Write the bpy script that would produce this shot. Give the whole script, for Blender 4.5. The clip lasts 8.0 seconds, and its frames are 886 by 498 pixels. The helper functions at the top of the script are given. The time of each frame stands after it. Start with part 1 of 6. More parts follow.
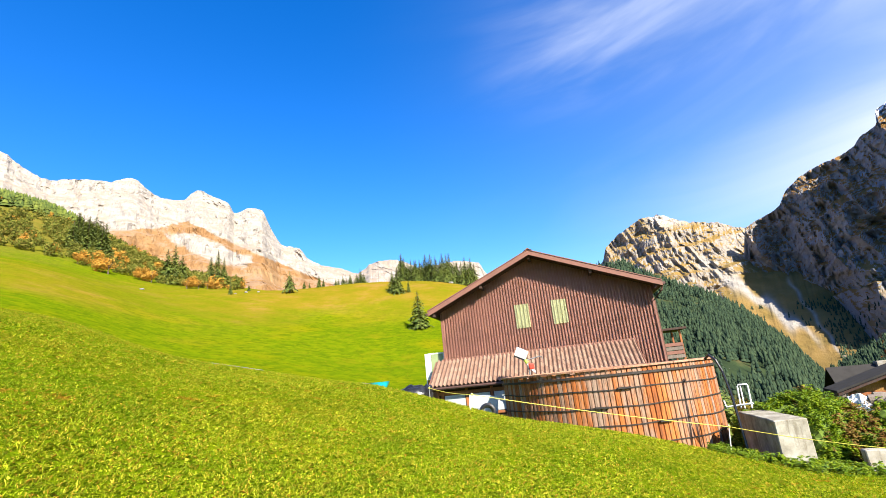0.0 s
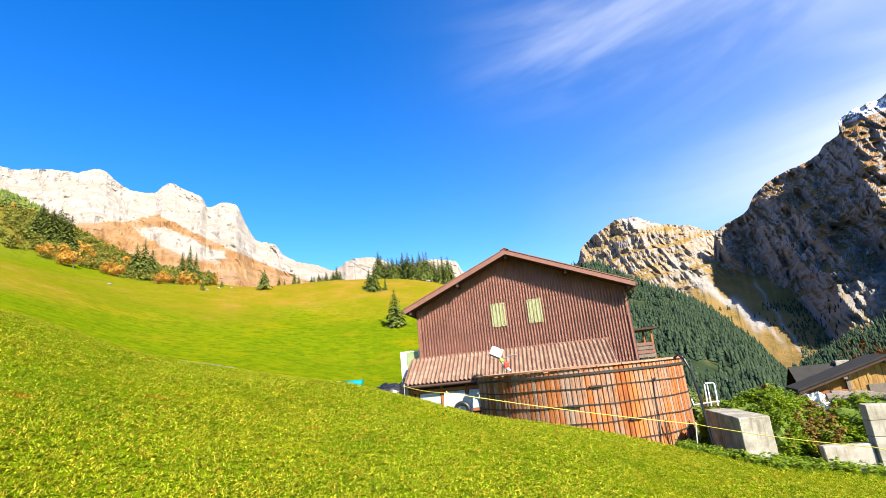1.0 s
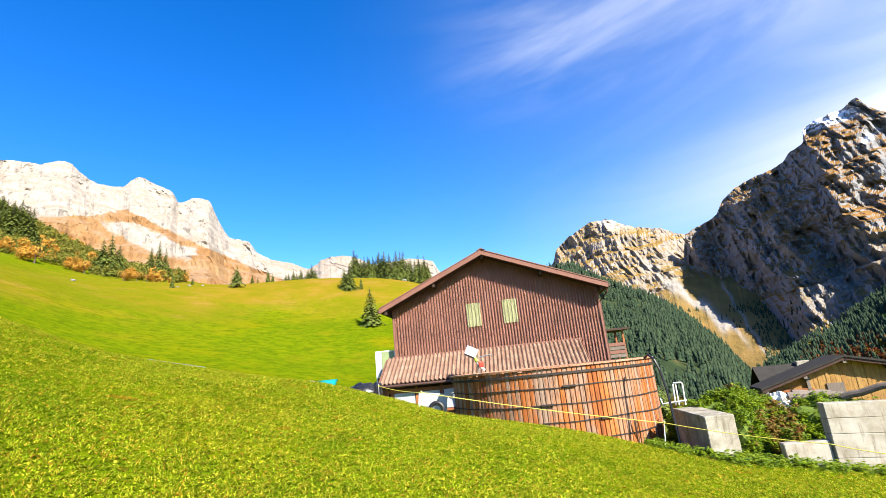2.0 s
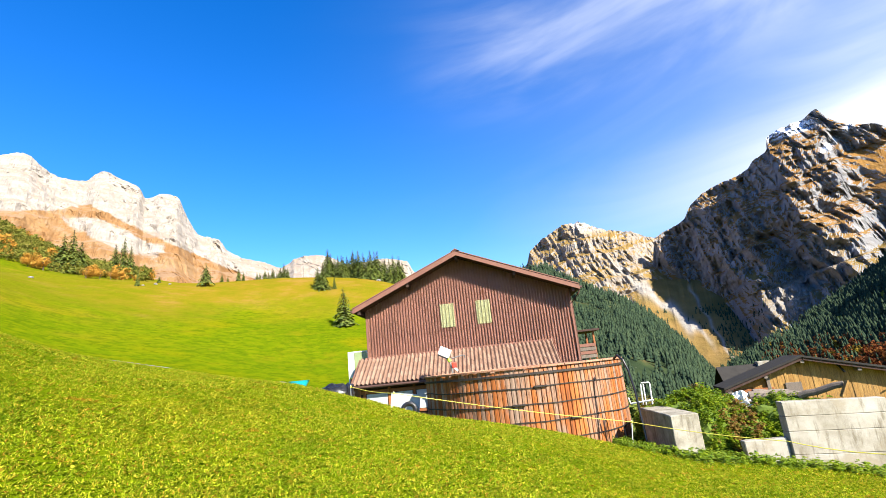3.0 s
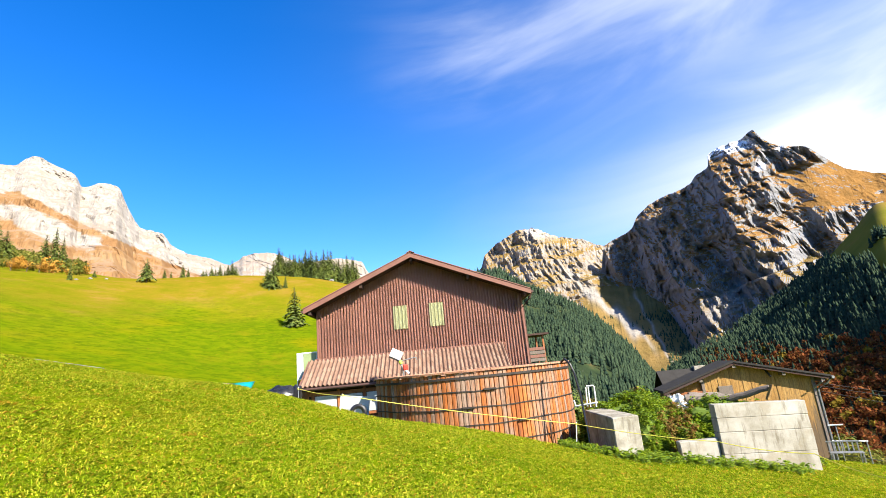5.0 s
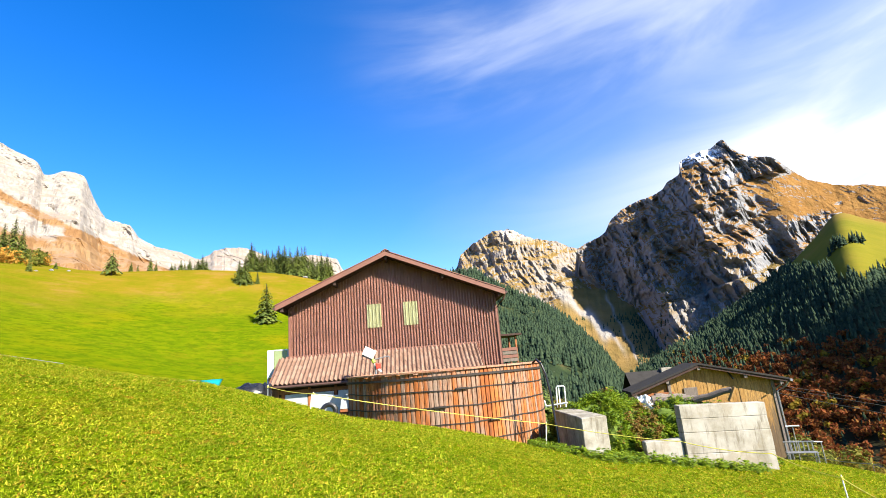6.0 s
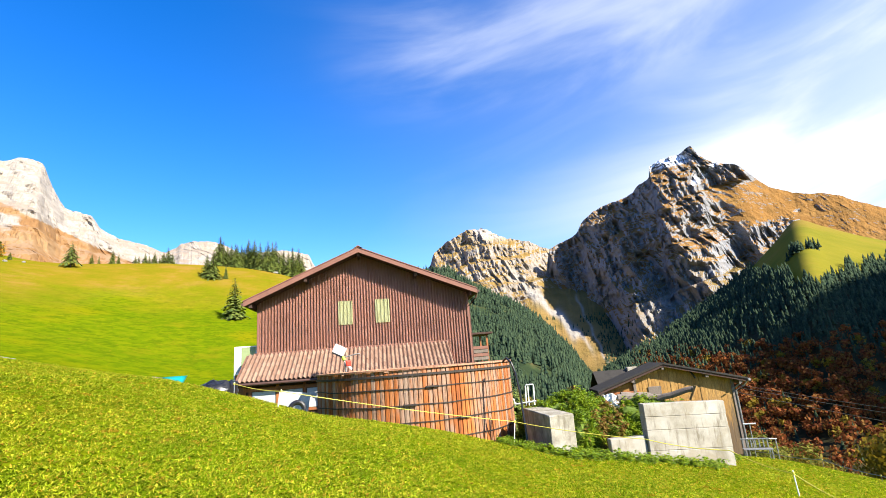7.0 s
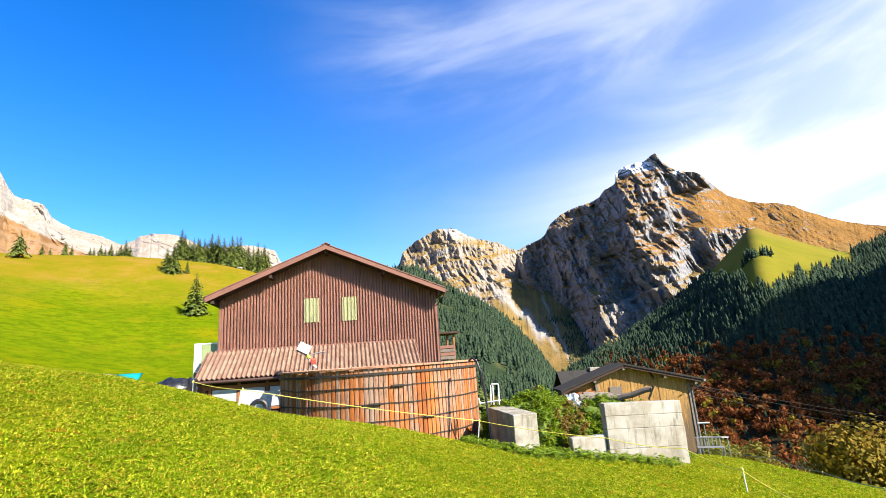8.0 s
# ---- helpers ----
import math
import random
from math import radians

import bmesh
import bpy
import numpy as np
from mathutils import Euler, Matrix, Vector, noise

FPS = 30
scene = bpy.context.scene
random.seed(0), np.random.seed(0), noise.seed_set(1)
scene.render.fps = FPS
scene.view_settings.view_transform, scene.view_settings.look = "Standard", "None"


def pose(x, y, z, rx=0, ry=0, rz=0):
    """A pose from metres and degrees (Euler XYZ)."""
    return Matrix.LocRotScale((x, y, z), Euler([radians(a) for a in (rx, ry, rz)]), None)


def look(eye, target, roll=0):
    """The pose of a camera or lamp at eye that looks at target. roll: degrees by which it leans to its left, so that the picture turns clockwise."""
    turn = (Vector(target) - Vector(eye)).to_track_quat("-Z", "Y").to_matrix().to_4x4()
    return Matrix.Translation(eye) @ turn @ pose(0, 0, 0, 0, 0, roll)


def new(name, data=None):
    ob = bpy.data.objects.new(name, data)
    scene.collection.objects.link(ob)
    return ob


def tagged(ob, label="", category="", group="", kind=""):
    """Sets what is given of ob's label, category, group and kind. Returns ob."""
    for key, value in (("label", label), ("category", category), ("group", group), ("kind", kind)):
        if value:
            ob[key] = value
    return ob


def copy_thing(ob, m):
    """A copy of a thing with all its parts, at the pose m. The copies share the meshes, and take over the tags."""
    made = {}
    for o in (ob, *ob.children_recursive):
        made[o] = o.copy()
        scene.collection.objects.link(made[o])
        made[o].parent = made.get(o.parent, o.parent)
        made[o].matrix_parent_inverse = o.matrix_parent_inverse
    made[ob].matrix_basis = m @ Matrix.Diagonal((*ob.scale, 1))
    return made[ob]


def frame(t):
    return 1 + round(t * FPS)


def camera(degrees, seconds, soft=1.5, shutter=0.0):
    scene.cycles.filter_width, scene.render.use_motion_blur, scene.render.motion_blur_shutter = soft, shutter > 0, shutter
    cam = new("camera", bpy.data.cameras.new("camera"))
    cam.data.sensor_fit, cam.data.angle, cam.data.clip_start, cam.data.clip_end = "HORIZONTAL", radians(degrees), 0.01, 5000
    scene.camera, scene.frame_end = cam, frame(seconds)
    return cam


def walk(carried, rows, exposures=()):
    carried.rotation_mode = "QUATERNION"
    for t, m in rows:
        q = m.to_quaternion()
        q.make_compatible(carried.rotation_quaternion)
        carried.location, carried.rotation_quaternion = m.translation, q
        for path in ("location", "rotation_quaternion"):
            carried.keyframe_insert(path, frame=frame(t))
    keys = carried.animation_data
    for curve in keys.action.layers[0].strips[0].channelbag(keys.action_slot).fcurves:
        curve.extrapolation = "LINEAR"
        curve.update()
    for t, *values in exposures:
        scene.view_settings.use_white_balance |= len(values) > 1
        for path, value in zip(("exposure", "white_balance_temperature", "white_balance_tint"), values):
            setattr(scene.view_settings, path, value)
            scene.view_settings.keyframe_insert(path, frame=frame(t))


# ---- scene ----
EYE = 1.65
cam = camera(85.4, 8.0, soft=0.9)
PATH = [
    (0, pose(-0.059, 0.010, EYE, 105.53, 5.7, 1.92)),
    (0.5, pose(-0.052, 0.009, EYE, 105.31, 5.69, 0.56)),
    (1, pose(-0.044, 0.008, EYE, 105.05, 5.59, -0.9)),
    (1.5, pose(-0.037, 0.007, EYE, 104.85, 5.56, -2.33)),
    (3, pose(-0.015, 0.003, EYE, 104.48, 5.69, -6.87)),
    (3.5, pose(-0.007, 0.001, EYE, 104.44, 5.74, -8.46)),
    (4, pose(0.000, -0.000, EYE, 104.40, 5.7, -9.8)),
    (4.5, pose(0.007, -0.001, EYE, 104.33, 5.56, -11.07)),
    (6, pose(0.030, -0.005, EYE, 103.84, 4.72, -15.57)),
    (6.5, pose(0.037, -0.007, EYE, 103.59, 4.48, -17.23)),
    (7, pose(0.044, -0.008, EYE, 103.35, 4.37, -18.91)),
    (7.5, pose(0.052, -0.009, EYE, 103.14, 4.11, -20.76)),
    (8, pose(0.059, -0.010, EYE, 102.97, 3.9, -22.78)),
]
walk(cam, PATH)

# ---- light ----
SUN_AZ, SUN_EL = 150.0, 34.0          # degrees clockwise from +y, and above the horizon
sun_dir = Vector((math.sin(radians(SUN_AZ)) * math.cos(radians(SUN_EL)),
                  math.cos(radians(SUN_AZ)) * math.cos(radians(SUN_EL)), math.sin(radians(SUN_EL))))
lamp = bpy.data.lights.new("sun", "SUN")
lamp.energy, lamp.angle, lamp.color = 5.0, radians(0.5), (1.0, 0.93, 0.80)
sun = new("sun", lamp)
sun.matrix_world = look(sun_dir * 50, (0, 0, 0))
scene.view_settings.exposure = 1.6


def make_world():
    w = bpy.data.worlds.new("sky")
    scene.world = w
    w.use_nodes = True
    nt = w.node_tree
    nt.nodes.clear()
    N, L = nt.nodes.new, nt.links.new
    out, bg = N("ShaderNodeOutputWorld"), N("ShaderNodeBackground")
    sky = N("ShaderNodeTexSky")
    sky.sky_type, sky.sun_disc = "NISHITA", False
    sky.sun_elevation, sky.sun_rotation = radians(SUN_EL), radians(SUN_AZ)
    sky.altitude, sky.air_density, sky.dust_density, sky.ozone_density = 900, 1.0, 0.9, 3.0
    hs = N("ShaderNodeHueSaturation")
    hs.inputs["Hue"].default_value = 0.512
    hs.inputs["Saturation"].default_value = 1.38
    hs.inputs["Value"].default_value = 1.6
    L(sky.outputs[0], hs.inputs["Color"])
    # thin cirrus on a plane high above
    tc = N("ShaderNodeTexCoord")
    sep = N("ShaderNodeSeparateXYZ")
    L(tc.outputs["Generated"], sep.inputs[0])

    def m(op, a, b=None, clamp=False):
        n = N("ShaderNodeMath")
        n.operation, n.use_clamp = op, clamp
        for i, v in enumerate((a, b)):
            if v is None:
                continue
            if isinstance(v, (int, float)):
                n.inputs[i].default_value = v
            else:
                L(v, n.inputs[i])
        return n.outputs[0]

    def smooth(v, lo, hi):
        n = N("ShaderNodeMapRange")
        n.interpolation_type = "SMOOTHSTEP"
        n.inputs["From Min"].default_value, n.inputs["From Max"].default_value = lo, hi
        L(v, n.inputs["Value"])
        return n.outputs[0]

    flat = m("SQRT", m("ADD", m("MULTIPLY", sep.outputs[0], sep.outputs[0]), m("MULTIPLY", sep.outputs[1], sep.outputs[1])))
    bearing = m("ARCTAN2", sep.outputs[0], sep.outputs[1])
    rise = m("DIVIDE", sep.outputs[2], m("MAXIMUM", flat, 0.05))
    com = N("ShaderNodeCombineXYZ")
    L(m("MULTIPLY", bearing, 1.5), com.inputs[0])
    L(m("MULTIPLY", m("SUBTRACT", rise, m("MULTIPLY", bearing, 0.16)), 4.6), com.inputs[1])

    def wisps(scale, detail, dist, shift):
        n = N("ShaderNodeTexNoise")
        n.inputs["Scale"].default_value, n.inputs["Detail"].default_value = scale, detail
        n.inputs["Roughness"].default_value, n.inputs["Distortion"].default_value = 0.52, dist
        mp = N("ShaderNodeMapping")
        mp.inputs["Location"].default_value = (shift, shift * 0.6, 0)
        L(com.outputs[0], mp.inputs[0])
        L(mp.outputs[0], n.inputs["Vector"])
        return n.outputs[0]

    soft, fine = wisps(1.1, 6, 0.7, CLOUD_SHIFT), wisps(3.0, 7, 0.4, CLOUD_SHIFT + 4)
    high = m("MULTIPLY", m("MULTIPLY", smooth(bearing, 0.04, 0.4), m("SUBTRACT", 1.0, smooth(bearing, 0.75, 1.5))),
             m("MULTIPLY", smooth(rise, 0.50, 0.62), m("SUBTRACT", 1.0, smooth(rise, 0.72, 0.95))))
    cirrus = m("MULTIPLY", high, m("ADD", m("MULTIPLY", smooth(soft, 0.36, 0.76), 0.32), m("MULTIPLY", smooth(fine, 0.40, 0.8), 0.08)))
    low = m("SUBTRACT", 1.0, smooth(m("SUBTRACT", rise, m("MULTIPLY", bearing, 0.22)), 0.10, 0.38))
    east = m("MULTIPLY", m("POWER", smooth(bearing, 0.05, 1.45), 1.5), m("SUBTRACT", 1.0, smooth(bearing, 1.7, 2.6)))
    sheet = m("MULTIPLY", m("MULTIPLY", low, east), m("ADD", m("MULTIPLY", smooth(soft, 0.3, 0.68), 1.1), 0.40))
    wide = m("MULTIPLY", m("MULTIPLY", m("POWER", smooth(bearing, -0.35, 1.9), 1.4), m("SUBTRACT", 1.0, smooth(bearing, 1.7, 2.6))), m("ADD", 0.43, m("MULTIPLY", smooth(soft, 0.35, 0.7), 0.28)))
    veil = m("ADD", m("ADD", cirrus, sheet), wide, True)
    mix = N("ShaderNodeMix")
    mix.data_type = "RGBA"
    L(veil, mix.inputs["Factor"])
    L(hs.outputs[0], mix.inputs["A"])
    mix.inputs["B"].default_value = CLOUD_COLOR
    L(mix.outputs["Result"], bg.inputs["Color"])
    bg.inputs["Strength"].default_value = SKY_STRENGTH
    L(bg.outputs[0], out.inputs[0])


CLOUD_SHIFT = 2.0
CLOUD_COLOR, SKY_STRENGTH = (5.4, 5.7, 6.4, 1), 0.069
make_world()

# ---- materials ----


def mat(name, build, rough=0.8, metal=0.0, spec=0.3, thin=0.0):
    """A node material; build(h) returns the colour socket and, or None, a height socket with its bump distance."""
    mt = bpy.data.materials.new(name)
    mt.use_nodes = True
    h = Nodes(mt.node_tree)
    b = mt.node_tree.nodes["Principled BSDF"]
    b.inputs["Roughness"].default_value = rough
    b.inputs["Metallic"].default_value = metal
    b.inputs["Specular IOR Level"].default_value = spec
    h.bsdf = b
    got = build(h)
    col, bump = got if isinstance(got, tuple) else (got, None)
    if isinstance(col, (list, tuple)):
        b.inputs["Base Color"].default_value = (*col[:3], 1)
    else:
        h.link(col, b.inputs["Base Color"])
    if bump:
        bn = h.node("ShaderNodeBump")
        bn.inputs["Distance"].default_value = bump[1]
        bn.inputs["Strength"].default_value = bump[2] if len(bump) > 2 else 0.6
        h.link(bump[0], bn.inputs["Height"])
        h.link(bn.outputs[0], b.inputs["Normal"])
    if thin:
        # light that passes through leaves
        tr, mx = h.node("ShaderNodeBsdfTranslucent"), h.node("ShaderNodeMixShader")
        h.link(col, tr.inputs["Color"])
        mx.inputs[0].default_value = thin
        h.link(b.outputs[0], mx.inputs[1])
        h.link(tr.outputs[0], mx.inputs[2])
        h.link(mx.outputs[0], mt.node_tree.nodes["Material Output"].inputs[0])
    return mt


class Nodes:
    def __init__(self, tree):
        self.tree = tree
        self.tc = tree.nodes.new("ShaderNodeTexCoord")
        self.geo = tree.nodes.new("ShaderNodeNewGeometry")
        self.info = tree.nodes.new("ShaderNodeObjectInfo")

    def node(self, kind):
        return self.tree.nodes.new(kind)

    def link(self, a, b):
        self.tree.links.new(a, b)

    def put(self, v, socket):
        if isinstance(v, (int, float)):
            socket.default_value = v
        elif isinstance(v, (tuple, list)):
            socket.default_value = (*v[:3], 1) if socket.type == "RGBA" else v
        else:
            self.link(v, socket)

    def coords(self, scale=(1, 1, 1), rot=(0, 0, 0), world=True):
        mp = self.node("ShaderNodeMapping")
        mp.inputs["Scale"].default_value = scale
        mp.inputs["Rotation"].default_value = [radians(a) for a in rot]
        self.link(self.geo.outputs["Position"] if world else self.tc.outputs["Object"], mp.inputs[0])
        return mp.outputs[0]

    def noise(self, scale, detail=4, rough=0.55, vec=None, dist=0.0):
        n = self.node("ShaderNodeTexNoise")
        n.inputs["Scale"].default_value, n.inputs["Detail"].default_value = scale, detail
        n.inputs["Roughness"].default_value, n.inputs["Distortion"].default_value = rough, dist
        self.link(vec if vec is not None else self.geo.outputs["Position"], n.inputs["Vector"])
        return n.outputs[0]

    def voro(self, scale, vec=None, feature="F1", out="Distance"):
        n = self.node("ShaderNodeTexVoronoi")
        n.feature = feature
        n.inputs["Scale"].default_value = scale
        self.link(vec if vec is not None else self.geo.outputs["Position"], n.inputs["Vector"])
        return n.outputs[out]

    def step(self, v, lo, hi):
        n = self.node("ShaderNodeMapRange")
        n.interpolation_type = "SMOOTHSTEP"
        n.inputs["From Min"].default_value, n.inputs["From Max"].default_value = lo, hi
        self.link(v, n.inputs["Value"])
        return n.outputs[0]

    def math(self, op, a, b=0.0, clamp=False):
        n = self.node("ShaderNodeMath")
        n.operation, n.use_clamp = op, clamp
        self.put(a, n.inputs[0])
        self.put(b, n.inputs[1])
        return n.outputs[0]

    def mix(self, f, a, b, mode="MIX"):
        n = self.node("ShaderNodeMix")
        n.data_type, n.blend_type = "RGBA", mode
        self.put(f, n.inputs["Factor"])
        self.put(a, n.inputs["A"])
        self.put(b, n.inputs["B"])
        return n.outputs["Result"]

    def ramp(self, v, stops):
        n = self.node("ShaderNodeValToRGB")
        e = n.color_ramp.elements
        while len(e) < len(stops):
            e.new(0.5)
        for el, (p, c) in zip(e, stops):
            el.position, el.color = p, (*c, 1)
        self.link(v, n.inputs[0])
        return n.outputs[0]

    def xyz(self, v):
        s = self.node("ShaderNodeSeparateXYZ")
        self.link(v, s.inputs[0])
        return s.outputs

    def attr(self, name):
        n = self.node("ShaderNodeAttribute")
        n.attribute_name = name
        return n.outputs["Fac"]

    @property
    def up(self):
        return self.xyz(self.geo.outputs["Normal"])[2]

    @property
    def pos(self):
        return self.xyz(self.geo.outputs["Position"])

    @property
    def rand(self):
        return self.info.outputs["Random"]

    @property
    def island(self):
        return self.geo.outputs["Random Per Island"]


def _meadow(h):
    big, mid, fine = h.noise(0.045, 4), h.noise(0.5, 5, 0.65), h.noise(9, 4, 0.7)
    g = h.ramp(mid, [(0.3, (0.0769, 0.1204, 0.002)), (0.5, (0.1091, 0.1479, 0.002)), (0.72, (0.1612, 0.1683, 0.003))])
    g = h.mix(h.math("MULTIPLY", h.step(big, 0.50, 0.70), 0.6), g, (0.2108, 0.1683, 0.003))
    strip = h.noise(0.02, 3, 0.5, h.coords((0.35, 1.4, 1.4), (0, 0, 35)))
    g = h.mix(h.math("MULTIPLY", h.step(strip, 0.45, 0.65), 0.6), g, (0.0769, 0.1244, 0.002))
    tussock = h.noise(0.45, 6, 0.75, h.coords((1, 1, 2.5)))
    g = h.mix(h.math("MULTIPLY", h.step(tussock, 0.48, 0.60), 0.65), g, (0.0521, 0.0898, 0.002))
    clump = h.noise(0.16, 6, 0.7, h.coords((0.6, 1.6, 2.0), (0, 0, -20)))
    g = h.mix(h.math("MULTIPLY", h.step(clump, 0.5, 0.66), 0.5), g, (0.0719, 0.1173, 0.002))
    g = h.mix(h.math("MULTIPLY", h.step(h.noise(0.07, 6, 0.7), 0.55, 0.7), 0.45), g, (0.1984, 0.1530, 0.006))
    # autumn-brown grass higher up the hill
    z = h.math("ADD", h.pos[2], h.math("MULTIPLY", h.math("SUBTRACT", h.noise(0.03, 5), 0.5), 40.0))
    g = h.mix(h.math("MULTIPLY", h.step(z, 15, 36), h.math("MULTIPLY", h.step(h.pos[0], -140, -50), 0.9)), g, h.ramp(h.noise(0.09, 6, 0.65), [(0.35, (0.150, 0.128, 0.006)), (0.52, (0.205, 0.135, 0.012)), (0.7, (0.275, 0.145, 0.035))]))
    z2 = h.math("ADD", h.pos[2], h.math("MULTIPLY", h.math("SUBTRACT", h.noise(0.02, 5), 0.5), 50.0))
    g = h.mix(h.math("MULTIPLY", h.step(z2, 48, 72), 0.85), g, h.ramp(h.noise(0.15, 6, 0.7), [(0.3, (0.085, 0.085, 0.014)), (0.55, (0.17, 0.12, 0.026)), (0.75, (0.25, 0.135, 0.04))]))
    # dry leaves and trodden spots
    spot = h.step(h.noise(1.3, 5, 0.7), 0.62, 0.70)
    g = h.mix(h.math("MULTIPLY", spot, 0.45), g, (0.30, 0.13, 0.02))
    g = h.mix(h.math("MULTIPLY", fine, 0.3), g, (0.055, 0.09, 0.004))
    return g, (h.math("ADD", fine, h.math("MULTIPLY", tussock, 2.0)), 0.12, 0.8)


def _blade(h):
    c = h.ramp(h.island, [(0.0, (0.1057, 0.1761, 0.0028)), (0.3, (0.2554, 0.3522, 0.0061)), (0.62, (0.4050, 0.4578, 0.0123)), (0.88, (0.5811, 0.5107, 0.0440)), (1.0, (0.6339, 0.2817, 0.0352))])
    n = h.noise(0.35, 4, 0.6)
    c = h.mix(h.math("MULTIPLY", h.step(n, 0.45, 0.7), 0.4), c, (0.4754, 0.3874, 0.0176))
    c = h.mix(h.math("MULTIPLY", h.step(h.noise(1.4, 5, 0.7), 0.50, 0.66), 0.5), c, (0.1321, 0.2466, 0.0035))
    rusty = h.step(h.noise(1.9, 4, 0.65, h.coords((1, 1, 1), (0, 0, 50))), 0.62, 0.69)
    return h.mix(h.math("MULTIPLY", rusty, 0.65), c, (0.5459, 0.2290, 0.0264))


def _rock(h, base, dark, warm, streak):
    """Layered rock with weathering streaks down the faces; returns colour and the noises it is made of."""
    bands = h.noise(1.0, 8, 0.65, h.coords((0.004, 0.004, 0.03), (14, -8, 0)), 0.4)
    grain = h.noise(0.02, 8, 0.7)
    down = h.noise(1.0, 6, 0.7, h.coords((0.03, 0.03, 0.005)))
    c = h.ramp(bands, [(0.3, tuple(0.6 * p + 0.4 * q for p, q in zip(base, dark))), (0.5, base), (0.7, tuple(min(1, v * 1.3) for v in base))])
    c = h.mix(h.math("MULTIPLY", h.step(down, 0.45, 0.65), streak), c, dark)
    return h.mix(h.math("MULTIPLY", h.step(grain, 0.5, 0.7), 0.45), c, warm), grain, bands, down


def _white_mountain(h):
    c, grain, bands, down = _rock(h, (0.262, 0.238, 0.212), (0.19, 0.165, 0.14), (0.235, 0.19, 0.145), 0.4)
    soil = h.attr("soil")
    ledge = h.math("ADD", h.up, h.math("MULTIPLY", h.math("SUBTRACT", h.noise(0.012, 6, 0.6), 0.5), 0.7))
    ochre = h.ramp(h.noise(0.006, 7, 0.65), [(0.3, (0.165, 0.085, 0.035)), (0.5, (0.215, 0.12, 0.052)), (0.7, (0.24, 0.155, 0.08))])
    c = h.mix(h.step(h.math("ADD", soil, h.math("MULTIPLY", h.math("SUBTRACT", h.noise(0.007, 7, 0.65), 0.5), 0.9)), 0.42, 0.58), c, ochre)
    c = h.mix(h.math("MULTIPLY", h.step(ledge, 0.66, 0.80), 0.5), c, (0.235, 0.165, 0.11))
    return c, (h.math("ADD", bands, grain), 14.0, 0.8)


def _peak(h):
    c, grain, bands, down = _rock(h, (0.20, 0.20, 0.207), (0.115, 0.122, 0.142), (0.165, 0.143, 0.12), 0.5)
    soil = h.attr("soil")
    slope = h.math("ADD", h.up, h.math("MULTIPLY", h.math("SUBTRACT", h.noise(0.009, 8, 0.7), 0.5), 0.5))
    slope = h.math("ADD", slope, h.math("MULTIPLY", h.math("SUBTRACT", soil, 0.5), 0.6))
    ochre = h.ramp(h.noise(0.008, 7, 0.65), [(0.3, (0.12, 0.068, 0.02)), (0.5, (0.195, 0.098, 0.026)), (0.7, (0.235, 0.13, 0.038))])
    meadow = h.ramp(h.noise(0.006, 6, 0.6), [(0.35, (0.135, 0.094, 0.026)), (0.6, (0.205, 0.130, 0.042))])
    low = h.math("SUBTRACT", 1.0, h.step(h.math("ADD", h.pos[2], h.math("MULTIPLY", h.noise(0.006, 6, 0.6), 200.0)), 330, 430))
    ochre = h.mix(low, ochre, meadow)
    c = h.mix(h.step(slope, 0.56, 0.64), c, ochre)
    c = h.mix(h.math("MULTIPLY", h.attr("scree"), 0.9), c, h.ramp(grain, [(0.35, (0.17, 0.155, 0.14)), (0.65, (0.29, 0.27, 0.25))]))
    snow = h.math("MULTIPLY", h.attr("snow"), h.step(h.math("ADD", h.up, h.math("MULTIPLY", grain, 0.8)), 0.58, 0.70))
    return h.mix(snow, c, (0.72, 0.75, 0.8)), (h.math("ADD", h.math("ADD", bands, grain), down), 11.0, 0.9)


def _far_peak(h):
    c, grain, bands, down = _rock(h, (0.245, 0.215, 0.185), (0.085, 0.078, 0.075), (0.20, 0.15, 0.10), 0.6)
    slope = h.math("ADD", h.up, h.math("MULTIPLY", h.math("SUBTRACT", h.noise(0.008, 8, 0.7), 0.5), 0.6))
    slope = h.math("ADD", slope, h.math("MULTIPLY", h.math("SUBTRACT", h.attr("soil"), 0.5), 0.6))
    ochre = h.ramp(grain, [(0.3, (0.17, 0.105, 0.025)), (0.6, (0.235, 0.15, 0.045))])
    low = h.math("SUBTRACT", 1.0, h.step(h.math("ADD", h.pos[2], h.math("MULTIPLY", h.noise(0.006, 6, 0.6), 160.0)), 380, 480))
    ochre = h.mix(low, ochre, h.ramp(h.noise(0.006, 6, 0.6), [(0.35, (0.135, 0.094, 0.026)), (0.6, (0.205, 0.130, 0.042))]))
    c = h.mix(h.step(slope, 0.56, 0.66), c, ochre)
    c = h.mix(h.math("MULTIPLY", h.attr("scree"), 0.9), c, h.ramp(grain, [(0.35, (0.20, 0.185, 0.165)), (0.65, (0.31, 0.29, 0.265))]))
    return h.mix(h.math("MULTIPLY", h.attr("snow"), h.step(h.up, 0.45, 0.65)), c, (0.34, 0.32, 0.30)), (h.math("ADD", bands, grain), 12.0, 0.8)


